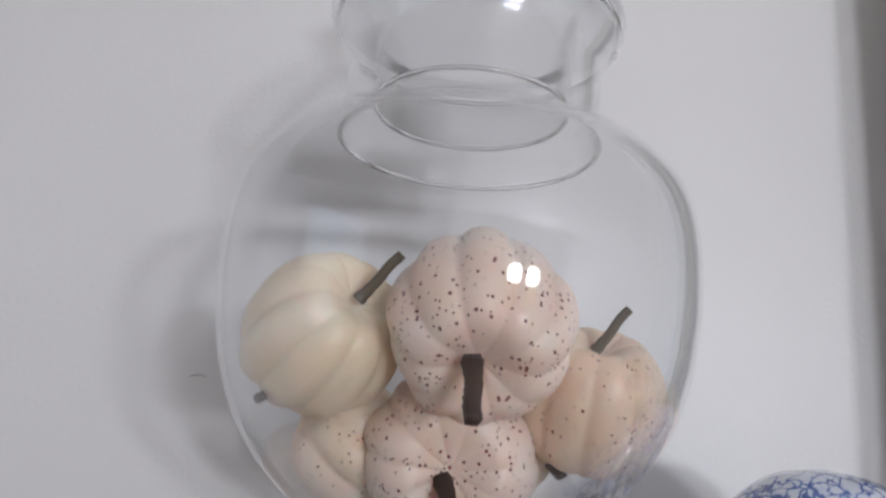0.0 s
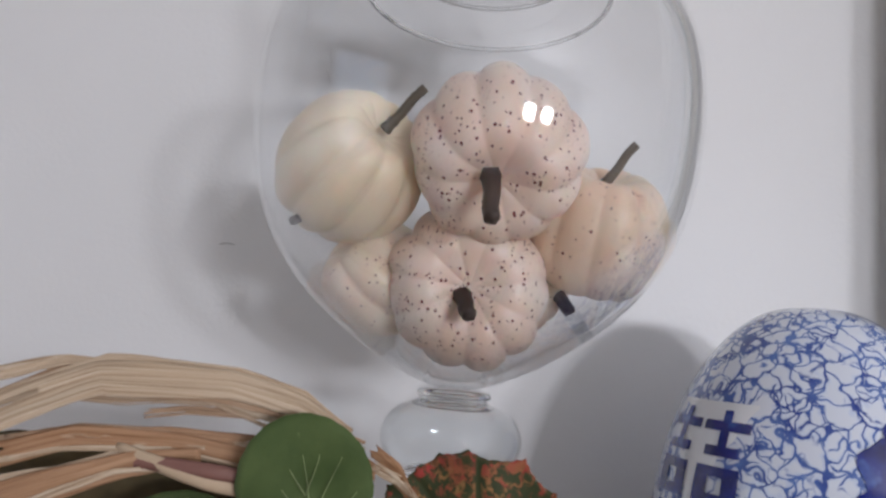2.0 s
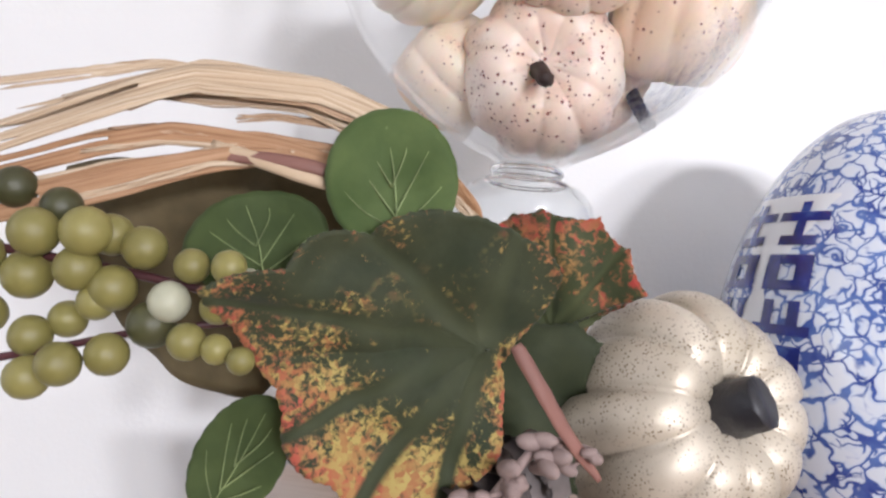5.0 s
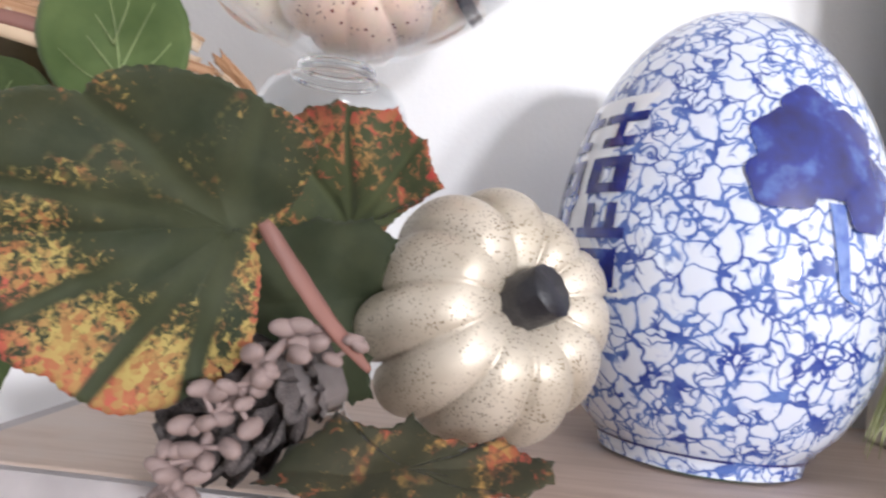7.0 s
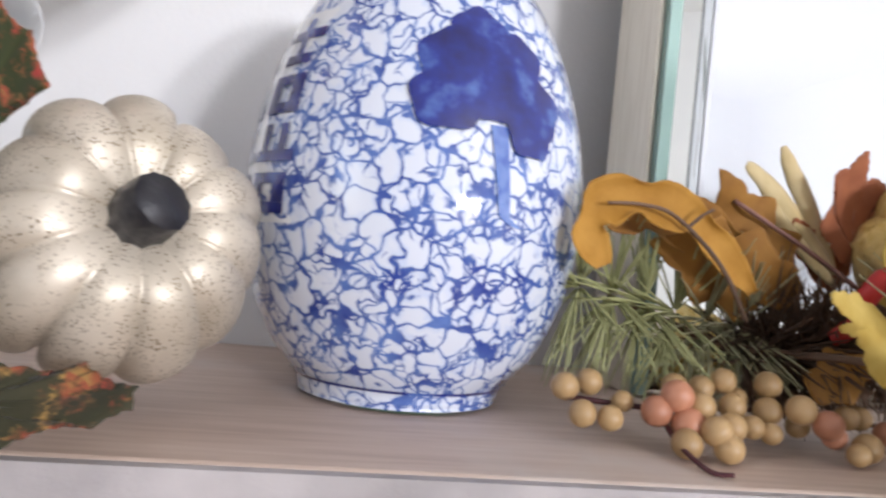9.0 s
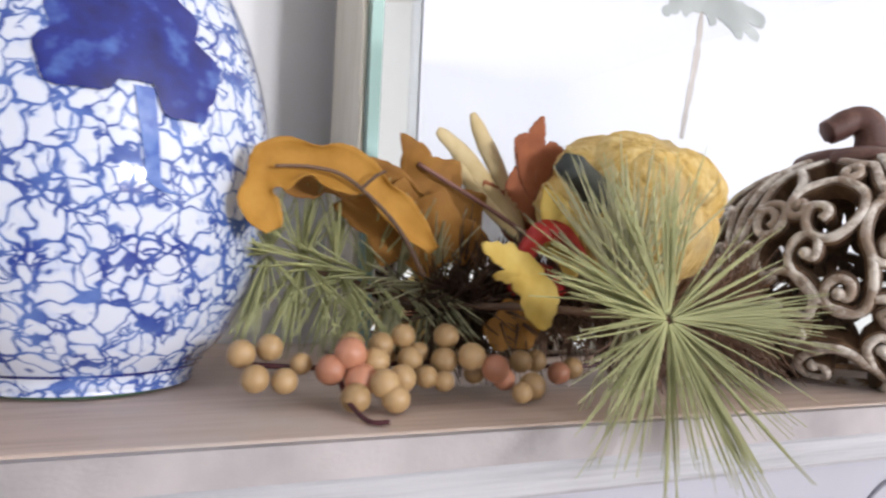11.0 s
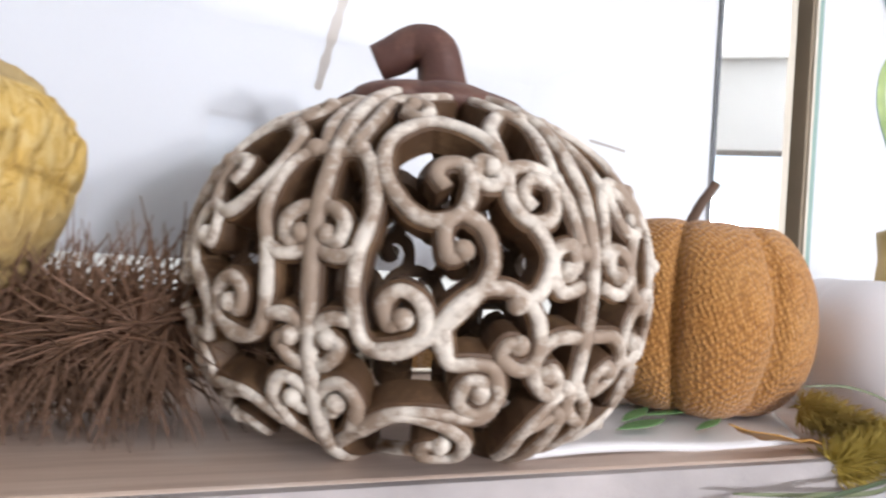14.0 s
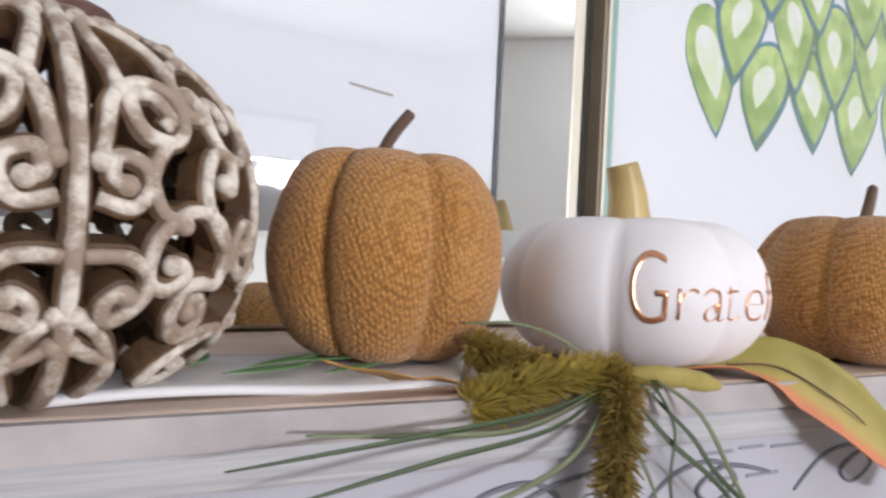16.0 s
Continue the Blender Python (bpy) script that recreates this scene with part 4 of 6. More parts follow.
def leaf_mat(name, deep, light, margin=None, blot=0.0, scale=180.0, fall=0.0):
    """Cloth leaf: two greens or browns; the margin breaks up into warm blotches."""
    m = Mat(name, deep, 0.72, Sheen_Weight=0.1, Specular_IOR_Level=0.3)
    co = m.coord()
    base = m.ramp(m.noise(45, co, 4), (0.35, deep), (0.65, light))
    if margin:
        at = m.n("Attribute")
        at.attribute_name = "edge"
        cells = m.voronoi(scale, co)
        sep = m.n("SeparateColor")
        m.link(cells.outputs["Color"], sep.inputs[0])
        vein = m.n("Attribute")
        vein.attribute_name = "vein"
        inner = m.ramp(m.mix(0.5, sep.outputs[1], m.noise(90, co, 3)), (0.30, margin[1]), (0.60, margin[2]))
        outer = m.ramp(m.mix(0.6, sep.outputs[1], m.noise(40, co, 3)), (0.30, margin[0]), (0.55, margin[1]), (0.75, margin[2]))
        warm = m.mix(m.grey(m.mix(0.45, at.outputs["Fac"], m.noise(28, co, 3)), 0.66, 0.78), inner, outer)
        k = m.n("Math", operation="MULTIPLY_ADD")
        m.link(at.outputs["Fac"], k.inputs[0])
        k.inputs[1].default_value = 0.40
        m.link(m.noise(38, co, 3, 0.5), k.inputs[2])
        axes = m.n("SeparateXYZ")
        m.link(co, axes.inputs[0])
        low = m.n("Math", operation="MULTIPLY_ADD")
        m.link(axes.outputs[1], low.inputs[0])
        low.inputs[1].default_value = fall
        m.link(k.outputs[0], low.inputs[2])
        speck = m.n("Math", operation="MULTIPLY_ADD")
        m.link(m.noise(scale, co, 4, 0.6, 0.6), speck.inputs[0])
        speck.inputs[1].default_value = 1.10
        m.link(low.outputs[0], speck.inputs[2])
        half = m.n("Math", operation="MULTIPLY")
        m.link(speck.outputs[0], half.inputs[0])
        half.inputs[1].default_value = 0.5
        spots = m.grey(half.outputs[0], 0.67 - 0.5 * blot, 0.75 - 0.5 * blot)
        stray = m.mix(1.0, m.grey(m.noise(34, co, 2), 0.54, 0.64, 0.0, 0.45), m.grey(m.noise(scale * 0.55, co, 3), 0.52, 0.62), "MULTIPLY")
        clear = m.mix(1.0, m.mix(1.0, spots, stray, "LIGHTEN"), m.grey(vein.outputs["Fac"], 0.35, 0.75, 1, 0), "MULTIPLY")
        base = m.mix(clear, base, warm)
        base = m.mix(m.grey(vein.outputs["Fac"], 0.5, 1.0, 0.0, 0.35), base, tuple(1.3 * c for c in light))
    m.color(base)
    m.bump(m.noise(300, co), 0.25, 0.0006)
    return m


GRAPE = leaf_mat("dark green leaf with warm blotched margin", (0.022, 0.031, 0.013), (0.042, 0.049, 0.022), ((0.40, 0.085, 0.055), (0.30, 0.13, 0.05), (0.38, 0.29, 0.09)), -0.015, 420.0, -4.6)
GRAPE_DEEP = leaf_mat("deep green cloth leaf", (0.024, 0.034, 0.014), (0.042, 0.050, 0.022))
GRAPE_RED = leaf_mat("green leaf with red margin", (0.035, 0.046, 0.018), (0.06, 0.070, 0.026), ((0.40, 0.045, 0.040), (0.34, 0.08, 0.045), (0.32, 0.17, 0.06)), 0.03, 260.0)
GRAPE_DARK = leaf_mat("dark olive leaf with a thin red margin", (0.022, 0.024, 0.011), (0.042, 0.038, 0.017), ((0.34, 0.045, 0.035), (0.28, 0.08, 0.035), (0.34, 0.20, 0.06)), -0.10, 280.0)
EUCALYPT = leaf_mat("fresh green cloth leaf", (0.050, 0.086, 0.022), (0.088, 0.130, 0.040))
EUCALYPT_DARK = leaf_mat("darker green cloth leaf", (0.036, 0.058, 0.015), (0.062, 0.090, 0.027))
VEIN = paint("pale green vein", (0.19, 0.24, 0.10), 0.6, 0.4, 400)
BROWN_LEAF = leaf_mat("olive brown cloth leaf", (0.075, 0.055, 0.024), (0.13, 0.098, 0.048))
OCHRE = leaf_mat("ochre cloth leaf", (0.36, 0.17, 0.02), (0.50, 0.26, 0.045))
OCHRE_DEEP = leaf_mat("deep ochre cloth leaf", (0.22, 0.095, 0.015), (0.34, 0.16, 0.03))
YELLOW = leaf_mat("dull yellow cloth leaf", (0.46, 0.30, 0.05), (0.58, 0.42, 0.11))
CREAM_LEAF = leaf_mat("straw coloured leaf", (0.50, 0.38, 0.18), (0.62, 0.50, 0.28))
RUST_LEAF = leaf_mat("rust brown cloth leaf", (0.25, 0.075, 0.030), (0.36, 0.12, 0.050))
RED_LEAF = paint("bright red ribbon", (0.45, 0.02, 0.015), 0.45, 0.2, 60)
PINK_STEM = paint("dusty pink ribbon stem", (0.27, 0.125, 0.10), 0.6, 0.3, 40)
WINE = paint("dark wine twig", (0.06, 0.014, 0.018), 0.5, 0.3, 60)


def raffia_mat():
    m = Mat("dry raffia", (0.5, 0.34, 0.16), 0.65)
    lane, run, grain = m.n("Attribute"), m.n("Attribute"), m.n("CombineXYZ")
    lane.attribute_name, run.attribute_name = "fibre", "along"
    for node, socket, stretch in ((lane, 0, 1100.0), (run, 1, 22.0)):
        times = m.n("Math", operation="MULTIPLY")
        m.link(node.outputs["Fac"], times.inputs[0])
        times.inputs[1].default_value = stretch
        m.link(times.outputs[0], grain.inputs[socket])
    g = m.noise(1.0, grain.outputs[0], 4, 0.6)
    ob = m.n("ObjectInfo")
    c = m.ramp(g, (0.30, (0.25, 0.16, 0.095)), (0.48, (0.52, 0.39, 0.27)), (0.72, (0.70, 0.60, 0.47)))
    tone = m.ramp(ob.outputs["Random"], (0.0, (0.70, 0.48, 0.34)), (0.45, (1, 1, 1)), (1.0, (1.0, 0.98, 0.95)))
    m.color(m.mix(1.0, c, tone, "MULTIPLY"))
    m.bump(g, 0.5, 0.001)
    return m


RAFFIA = raffia_mat()


def leaf(name, parent, outline, m, mat, label="", cup=0.0, crease=0.0, ripple=0.001, hub=None, rings=12, step=0.002, jag=0.0, ribs=()):
    """A cloth leaf from its outline (metres, in the leaf's own plane), gently bent, with thickness. hub: where the veins meet."""
    rnd = random.Random(len(outline) * 7 + int(1000 * abs(m.translation.x)))
    pts = []
    n = len(outline)
    for i in range(n):
        a, b = Vector(outline[i]), Vector(outline[(i + 1) % n])
        k = max(1, int((b - a).length / step))
        nrm = Vector((b.y - a.y, a.x - b.x)).normalized() if (b - a).length else Vector((0, 0))
        for j in range(k):
            q = a + (b - a) * (j / k) + nrm * (0.08 * (b - a).length * math.sin(math.pi * j / k))
            q += nrm * (jag * (1 if j % 2 else -1) * rnd.uniform(0.3, 1.0))
            pts.append(q)
    h = Vector(hub) if hub else sum(pts, Vector((0, 0))) / len(pts)
    size = max((p - h).length for p in pts)
    bm = bmesh.new()

    def rib(q):
        """1 on a main vein, falling to 0 beside it; the veins fan out from the hub at the given angles."""
        r = q - h
        best = 0.0
        for a in ribs:
            along = r.x * math.cos(radians(a)) + r.y * math.sin(radians(a))
            off = abs(-r.x * math.sin(radians(a)) + r.y * math.cos(radians(a)))
            if along > 0:
                best = max(best, math.exp(-(off / (0.055 * size * (1.15 - 0.75 * along / size))) ** 2))
        return best

    def rise(q):
        r = q - h
        return -0.0016 * rib(q) + cup * (r.length / size) ** 2 * size - crease * size * math.exp(-abs(r.y - 0.15 * r.x) / (0.12 * size)) * min(1, r.length / (0.3 * size)) + ripple * 6 * noise.noise(Vector((q.x * 45, q.y * 45, m.translation.y * 90)))

    rows = []
    for k in range(1, rings + 1):
        row = []
        for p in pts:
            q = h + (p - h) * (k / rings)
            row.append(bm.verts.new((q.x, q.y, rise(q))))
        rows.append(row)
    c = bm.verts.new((h.x, h.y, rise(h)))
    k = len(pts)
    for j in range(k):
        bm.faces.new((c, rows[0][j], rows[0][(j + 1) % k]))
        for a, b in zip(rows, rows[1:]):
            bm.faces.new((a[j], b[j], b[(j + 1) % k], a[(j + 1) % k]))
    bmesh.ops.recalc_face_normals(bm, faces=bm.faces)
    ob = part(name, bm, mat, parent, label)
    at = ob.data.attributes.new("edge", "FLOAT", "POINT")
    at.data.foreach_set("value", [((i // k) + 1) / rings for i in range(k * rings)] + [0.0])
    if ribs:
        at = ob.data.attributes.new("vein", "FLOAT", "POINT")
        at.data.foreach_set("value", [rib(v.co.xy) for v in ob.data.vertices])
    sol = ob.modifiers.new("thickness", "SOLIDIFY")
    sol.thickness = 0.0005
    ob.matrix_basis = parent.matrix_world.inverted() @ m
    return ob


def mm(text):
    return [tuple(0.001 * float(v) for v in a.split(",")) for a in text.split()]


def oval(a, b, n=20, tip=0.0):
    return [(a * math.cos(2 * math.pi * i / n) * (1 - tip * max(0, math.sin(2 * math.pi * i / n)) ** 3), b * math.sin(2 * math.pi * i / n)) for i in range(n)]


def oak(length, width, lobes=4, depth=0.45, point=0.12):
    """Outline of a lobed leaf along +y."""
    right = []
    for i in range(lobes * 4 + 1):
        s = i / (lobes * 4)
        w = width * math.sin(math.pi * min(0.97, s * 0.9 + 0.08)) ** 0.7 * (1 - depth * (0.5 - 0.5 * math.cos(2 * math.pi * lobes * s)))
        right.append((w, length * s))
    return right + [(0.0, length * (1 + point))] + [(-x, y) for x, y in right[::-1]]


def upright(x, y, z, turn=0.0, lean=0.0, yaw=0.0):
    """A leaf's pose: its plane faces the room, y up; turn in its plane, lean back, yaw about the upright."""
    return pose(x, y, z, 0, 0, yaw) @ pose(0, 0, 0, 90 + lean, 0, 0) @ pose(0, 0, 0, 0, 0, turn)


def veins(parent, m, rays, r=0.00026):
    for ctrl in rays:
        bm = bmesh.new()
        pts = curve_pts([(x, y, 0.0009 + 0.0006) for x, y in ctrl], 4)
        tube(bm, pts, [r * (1.3 - 0.9 * i / len(pts)) for i in range(len(pts))], 5)
        ob = part("vein", bm, VEIN, parent)
        ob.matrix_basis = parent.matrix_world.inverted() @ m if parent.parent is None else Matrix()


def strip(parent, ctrl, width, mat, name="strip", twist=20.0, label="", seed=0):
    """A thin dry blade along a curve, with a crease, a twist and thickness."""
    pts = curve_pts(ctrl, 8)
    bm = bmesh.new()
    n = len(pts)
    rows = []
    for i, p in enumerate(pts):
        d = (pts[min(i + 1, n - 1)] - pts[max(i - 1, 0)]).normalized()
        s = i / (n - 1)
        side = d.cross(Vector((0, -1, 0.15))).normalized()
        side.rotate(Matrix.Rotation(radians(twist * math.sin(3.0 * s + seed)), 3, d))
        out = side.cross(d).normalized()
        w = width * (0.15 + 0.85 * math.sin(math.pi * min(1, 0.12 + s * 0.86)) ** 0.6) * (1 + 0.18 * noise.noise(Vector((s * 6, seed, 0))))
        rows.append([bm.verts.new(p + side * (w * k) + out * (0.18 * w * (1 - abs(k) * 2) + 0.0003)) for k in (-0.5, -0.25, 0, 0.25, 0.5)])
    for a, b in zip(rows, rows[1:]):
        for j in range(4):
            bm.faces.new((a[j], a[j + 1], b[j + 1], b[j]))
    ob = part(name, bm, mat, parent, label)
    sol = ob.modifiers.new("thickness", "SOLIDIFY")
    sol.thickness = 0.0005
    ob.matrix_basis = parent.matrix_world.inverted()
    return ob


def raffia_blade(parent, ctrl, width, seed):
    """A flat dry blade, narrow at its foot, split and torn at its loose end."""
    rnd = random.Random(seed + 40)
    soft = curve_pts(ctrl, 10)
    kinked = [Vector(a).lerp(Vector(b), k / 10) for a, b in zip(ctrl, ctrl[1:]) for k in range(10)] + [Vector(ctrl[-1])]
    pts = [a.lerp(b, 0.75) for a, b in zip(soft, kinked)]
    n, cols = len(pts), 9
    fibre, along = [], []
    bm = bmesh.new()
    torn = [rnd.uniform(0.86, 1.0) for _ in range(cols)]
    slit = rnd.randrange(2, cols - 3)
    rows = []
    for i in range(n):
        s = i / (n - 1)
        row = []
        for c in range(cols):
            q = min(s, torn[c]) * (n - 1)
            a = min(int(q), n - 2)
            p = pts[a].lerp(pts[a + 1], q - a)
            d = (pts[a + 1] - pts[a]).normalized()
            side = d.cross(Vector((0, -1, 0.15))).normalized()
            side.rotate(Matrix.Rotation(radians(14 * math.sin(2.2 * s + seed)), 3, d))
            out = side.cross(d).normalized()
            k = c / (cols - 1) - 0.5
            w = width * (0.42 + 0.58 * min(1.0, 2.2 * s)) * (1 + 0.12 * noise.noise(Vector((s * 5, seed, 0))))
            fibre.append(w * k + 0.1 * seed)
            along.append(0.12 * s)
            row.append(bm.verts.new(p + side * (w * k) + out * (0.10 * w * abs(math.sin(5.0 * k + seed)) + 0.0009 * noise.noise(Vector((s * 9, c * 0.8, seed))))))
        rows.append(row)
    for i, (a, b) in enumerate(zip(rows, rows[1:])):
        for c in range(cols - 1):
            if c == slit and i > 0.62 * n or i / (n - 1) >= max(torn[c], torn[c + 1]):
                continue
            bm.faces.new((a[c], a[c + 1], b[c + 1], b[c]))
    ob = part("raffia_blade", bm, RAFFIA, parent)
    for name, values in (("fibre", fibre), ("along", along)):
        ob.data.attributes.new(name, "FLOAT", "POINT").data.foreach_set("value", values)
    sol = ob.modifiers.new("thickness", "SOLIDIFY")
    sol.thickness = 0.0004
    ob.matrix_basis = parent.matrix_world.inverted()
    return ob


def arched_leaf(parent, ctrl, width, mat, label, lobes=3, fade=False):
    """A lobed leaf bent along a curve; its across attribute runs from one margin (0) to the other (1)."""
    pts = curve_pts(ctrl, 12)
    n, cols = len(pts), 11
    bm = bmesh.new()
    across = []
    rows = []
    for i, p in enumerate(pts):
        s = i / (n - 1)
        d = (pts[min(i + 1, n - 1)] - pts[max(i - 1, 0)]).normalized()
        lying = max(0.0, min(1.0, 1.6 - 3.2 * s)) if fade else 0.0
        side = d.cross(Vector((0, -1, 0.15)).lerp(Vector((0, -0.1, 1)), lying)).normalized()
        out = side.cross(d).normalized()
        w = width * (0.10 + 0.90 * math.sin(math.pi * min(0.98, 0.06 + 0.90 * s)) ** 0.55)
        row = []
        for c in range(cols):
            k = 2 * c / (cols - 1) - 1
            lobe = 1 - 0.45 * abs(k) ** 2 * (0.5 + 0.5 * math.cos(2 * math.pi * lobes * s + (0.9 if k > 0 else 0))) ** 2 - 0.10 * abs(noise.noise(Vector((s * 30, k, 2)))) if lobes else 1
            row.append(bm.verts.new(p + side * (0.5 * w * k * lobe) + out * (0.16 * w * k * k + 0.0016 * noise.noise(p * 70 + Vector((0, k, 0))))))
            across.append(0.5 + 0.5 * k if fade else 0.5)
        rows.append(row)
    for a, b in zip(rows, rows[1:]):
        for c in range(cols - 1):
            bm.faces.new((a[c], a[c + 1], b[c + 1], b[c]))
    ob = part("leaf", bm, mat, parent, label)
    at = ob.data.attributes.new("across", "FLOAT", "POINT")
    at.data.foreach_set("value", across)
    sol = ob.modifiers.new("thickness", "SOLIDIFY")
    sol.thickness = 0.0005
    ob.matrix_basis = parent.matrix_world.inverted()
    return ob


def twig(parent, ctrl, r0, r1, mat, name="twig", label=""):
    bm = bmesh.new()
    pts = curve_pts(ctrl, 6)
    tube(bm, pts, [r0 + (r1 - r0) * i / (len(pts) - 1) for i in range(len(pts))], 7)
    ob = part(name, bm, mat, parent, label)
    ob.matrix_basis = parent.matrix_world.inverted()
    return ob


def berry_mat(name, lo, hi):
    m = Mat(name, hi, 0.38)
    co = m.coord()
    ob = m.n("ObjectInfo")
    base = m.ramp(m.noise(120, co, 4), (0.35, lo), (0.65, hi))
    m.color(m.mix(m.grey(ob.outputs["Random"], 0.0, 1.0, 0.0, 0.55), base, tuple(c * 0.62 for c in lo)))
    m.bump(m.noise(260, co), 0.15, 0.0006)
    return m


OLIVE = berry_mat("olive green berry", (0.20, 0.175, 0.048), (0.32, 0.285, 0.10))
DARK_OLIVE = berry_mat("dark olive berry", (0.055, 0.055, 0.022), (0.085, 0.085, 0.035))
PALE_BERRY = berry_mat("pale green berry", (0.42, 0.42, 0.30), (0.52, 0.52, 0.40))
TAN_BERRY = berry_mat("tan berry", (0.42, 0.25, 0.10), (0.55, 0.38, 0.20))
PEACH_BERRY = berry_mat("peach berry", (0.50, 0.20, 0.11), (0.60, 0.29, 0.18))
MAUVE = paint("dusty mauve bud", (0.28, 0.205, 0.19), 0.7, 0.15, 80, 0.2)
berry_mesh = {}


def berry(parent, x, y, z, r, mat, squash=(1, 1, 1), name="berry"):
    """A berry with a small navel, one shared mesh for each colour."""
    if mat.m.name not in berry_mesh:
        bm = bmesh.new()
        ball(bm, (0, 0, 0), 1.0, 18, 12)
        for v in bm.verts:
            v.co *= 1 - 0.05 * max(0, v.co.z) ** 6 + 0.015 * noise.noise(v.co * 2)
        ob = part(name, bm, mat, parent)
        berry_mesh[mat.m.name] = ob.data
    else:
        ob = new(name, berry_mesh[mat.m.name])
        ob.parent = parent
    ob.matrix_basis = parent.matrix_world.inverted() @ pose(x, y, z, random.uniform(60, 120), random.uniform(0, 60), random.uniform(0, 360)) @ Matrix.Diagonal((r * squash[0], r * squash[1], r * squash[2], 1))
    return ob


def needles(parent, c, count, length, mat, aims, spread, droop=0.0, r=0.00055, seed=0, name="needles", label="", start=0.05):
    """A burst of thin needles from c: each aim is (direction, weight)."""
    rnd = random.Random(seed)
    bm = bmesh.new()
    c = Vector(c)
    total = sum(w for _, w in aims)
    for i in range(count):
        q = rnd.uniform(0, total)
        for d, w in aims:
            q -= w
            if q <= 0:
                break
        d = (Vector(d).normalized() + Vector((rnd.gauss(0, spread), rnd.gauss(0, spread), rnd.gauss(0, spread)))).normalized()
        ln = length * rnd.uniform(0.55, 1.05)
        bend = Vector((rnd.gauss(0, 0.05), rnd.gauss(0, 0.05), rnd.gauss(0, 0.05) - droop))
        pts = [c + d * (ln * s) + bend * (ln * s * s) for s in (start, 0.4, 0.72, 1.0)]
        tube(bm, pts, [r, r, r * 0.85, r * 0.35], 4, cap=False)
    ob = part(name, bm, mat, parent, label)
    ob.matrix_basis = parent.matrix_world.inverted()
    tagged(ob, kind="stuff")
    return ob


# ---- floral pick beside the jar ----
pick = thing("floral_pick", pose(-0.02, 0.27, SHELF), "artificial autumn floral pick with mottled leaves, raffia and green berries", "floral pick")
big = leaf("leaf", pick, mm("0,0 12,28 6,36 -6,41 -15,44 -27,46 -49,43 -57,35 -75,33 -82,22 -107,13 -100,4 -96,0 -90,-8 -80,-18 -77,-25 -74,-40 -59,-48 -43,-58 -31,-58 -19,-55 -5,-42 -1,-23 -4,-5"), upright(0.0040, 0.238, 1.2915, 0, 10, 18), GRAPE, "large dark green leaf mottled yellow and orange", 0.10, 0.10, 0.0012, (-0.012, 0.0), 26, 0.0016, 0.0004, (174, 142, 84, 208, 236, 262))
leaf("leaf", pick, mm("-30,-14 -44,10 -34,38 -20,48 -12,54 1,57 14,54 26,56 33,46 40,43 49,24 40,18 24,4 21,-11 8,-8"), upright(0.0102, 0.305, 1.2944, 0, 0, -8), GRAPE_RED, "green leaf with a red mottled edge", 0.08, 0.05, 0.0012, (0.010, 0.004), 20, 0.0018, 0.0004, (130, 95, 55, 20))
leaf("leaf", pick, mm("0,0 9,7 14,1 26,-2 41,1 58,-7 58,-15 48,-21 24,-26 -2,-30 -22,-29 -41,-24 -31,-10 -18,4"), upright(0.0461, 0.258, 1.2290, 0, -38, 0), GRAPE_DARK, "dark leaf with a red edge lying under the pumpkin", 0.05, 0.06, 0.001, None, 12, 0.0022, 0.0006)
leaf("leaf", pick, mm("0,0 6,28 -6,46 -42,45 -78,42 -110,36 -108,16 -95,-6 -81,-20 -62,-36 -35,-46 -19,-46"), upright(-0.0740, 0.2618, 1.3065, 0, 0, 3), BROWN_LEAF, "large olive brown leaf", -0.05, 0.05, 0.0012, None, 12, 0.003)
leaf("leaf", pick, mm("-38,34 -10,40 12,42 24,34 20,10 18,-14 20,-30 12,-34 -20,-30 -40,-12 -48,10"), upright(0.018, 0.296, 1.262, 0, 0, -4), GRAPE_DEEP, "dark green leaf behind the cone", -0.05, 0.05, 0.001, None, 12, 0.0022, 0.0006)
for (x, y, z), (a, b), turn, mat, lab in (((-0.0445, 0.2218, 1.3452), (0.0222, 0.0240), 12, EUCALYPT, "round fresh green leaf with pale veins"), ((-0.0919, 0.2317, 1.3199), (0.0262, 0.0172), 20, EUCALYPT_DARK, "oval darker green leaf with pale veins"), ((-0.0890, 0.236, 1.2430), (0.0155, 0.0255), -24, EUCALYPT_DARK, "drooping oval green leaf")):
    m = upright(x, y, z, turn, 4, 5)
    lf = leaf("leaf", pick, oval(a, b), m, mat, lab, 0.04, 0.03, 0.0006, (0.0, -0.25 * b), 10)
    veins(lf, m, [[(0.0, -0.9 * b), (0.05 * a, 0.0), (0.0, 0.75 * b)], [(0.0, -0.5 * b), (0.35 * a, 0.0), (0.6 * a, 0.35 * b)], [(0.0, -0.5 * b), (-0.35 * a, 0.05 * b), (-0.55 * a, 0.4 * b)], [(0.0, -0.1 * b), (0.25 * a, 0.35 * b), (0.3 * a, 0.6 * b)], [(0.0, -0.1 * b), (-0.2 * a, 0.3 * b), (-0.3 * a, 0.6 * b)], [(0.0, -0.7 * b), (0.45 * a, -0.4 * b), (0.75 * a, -0.15 * b)], [(0.0, -0.7 * b), (-0.45 * a, -0.4 * b), (-0.72 * a, -0.1 * b)]])
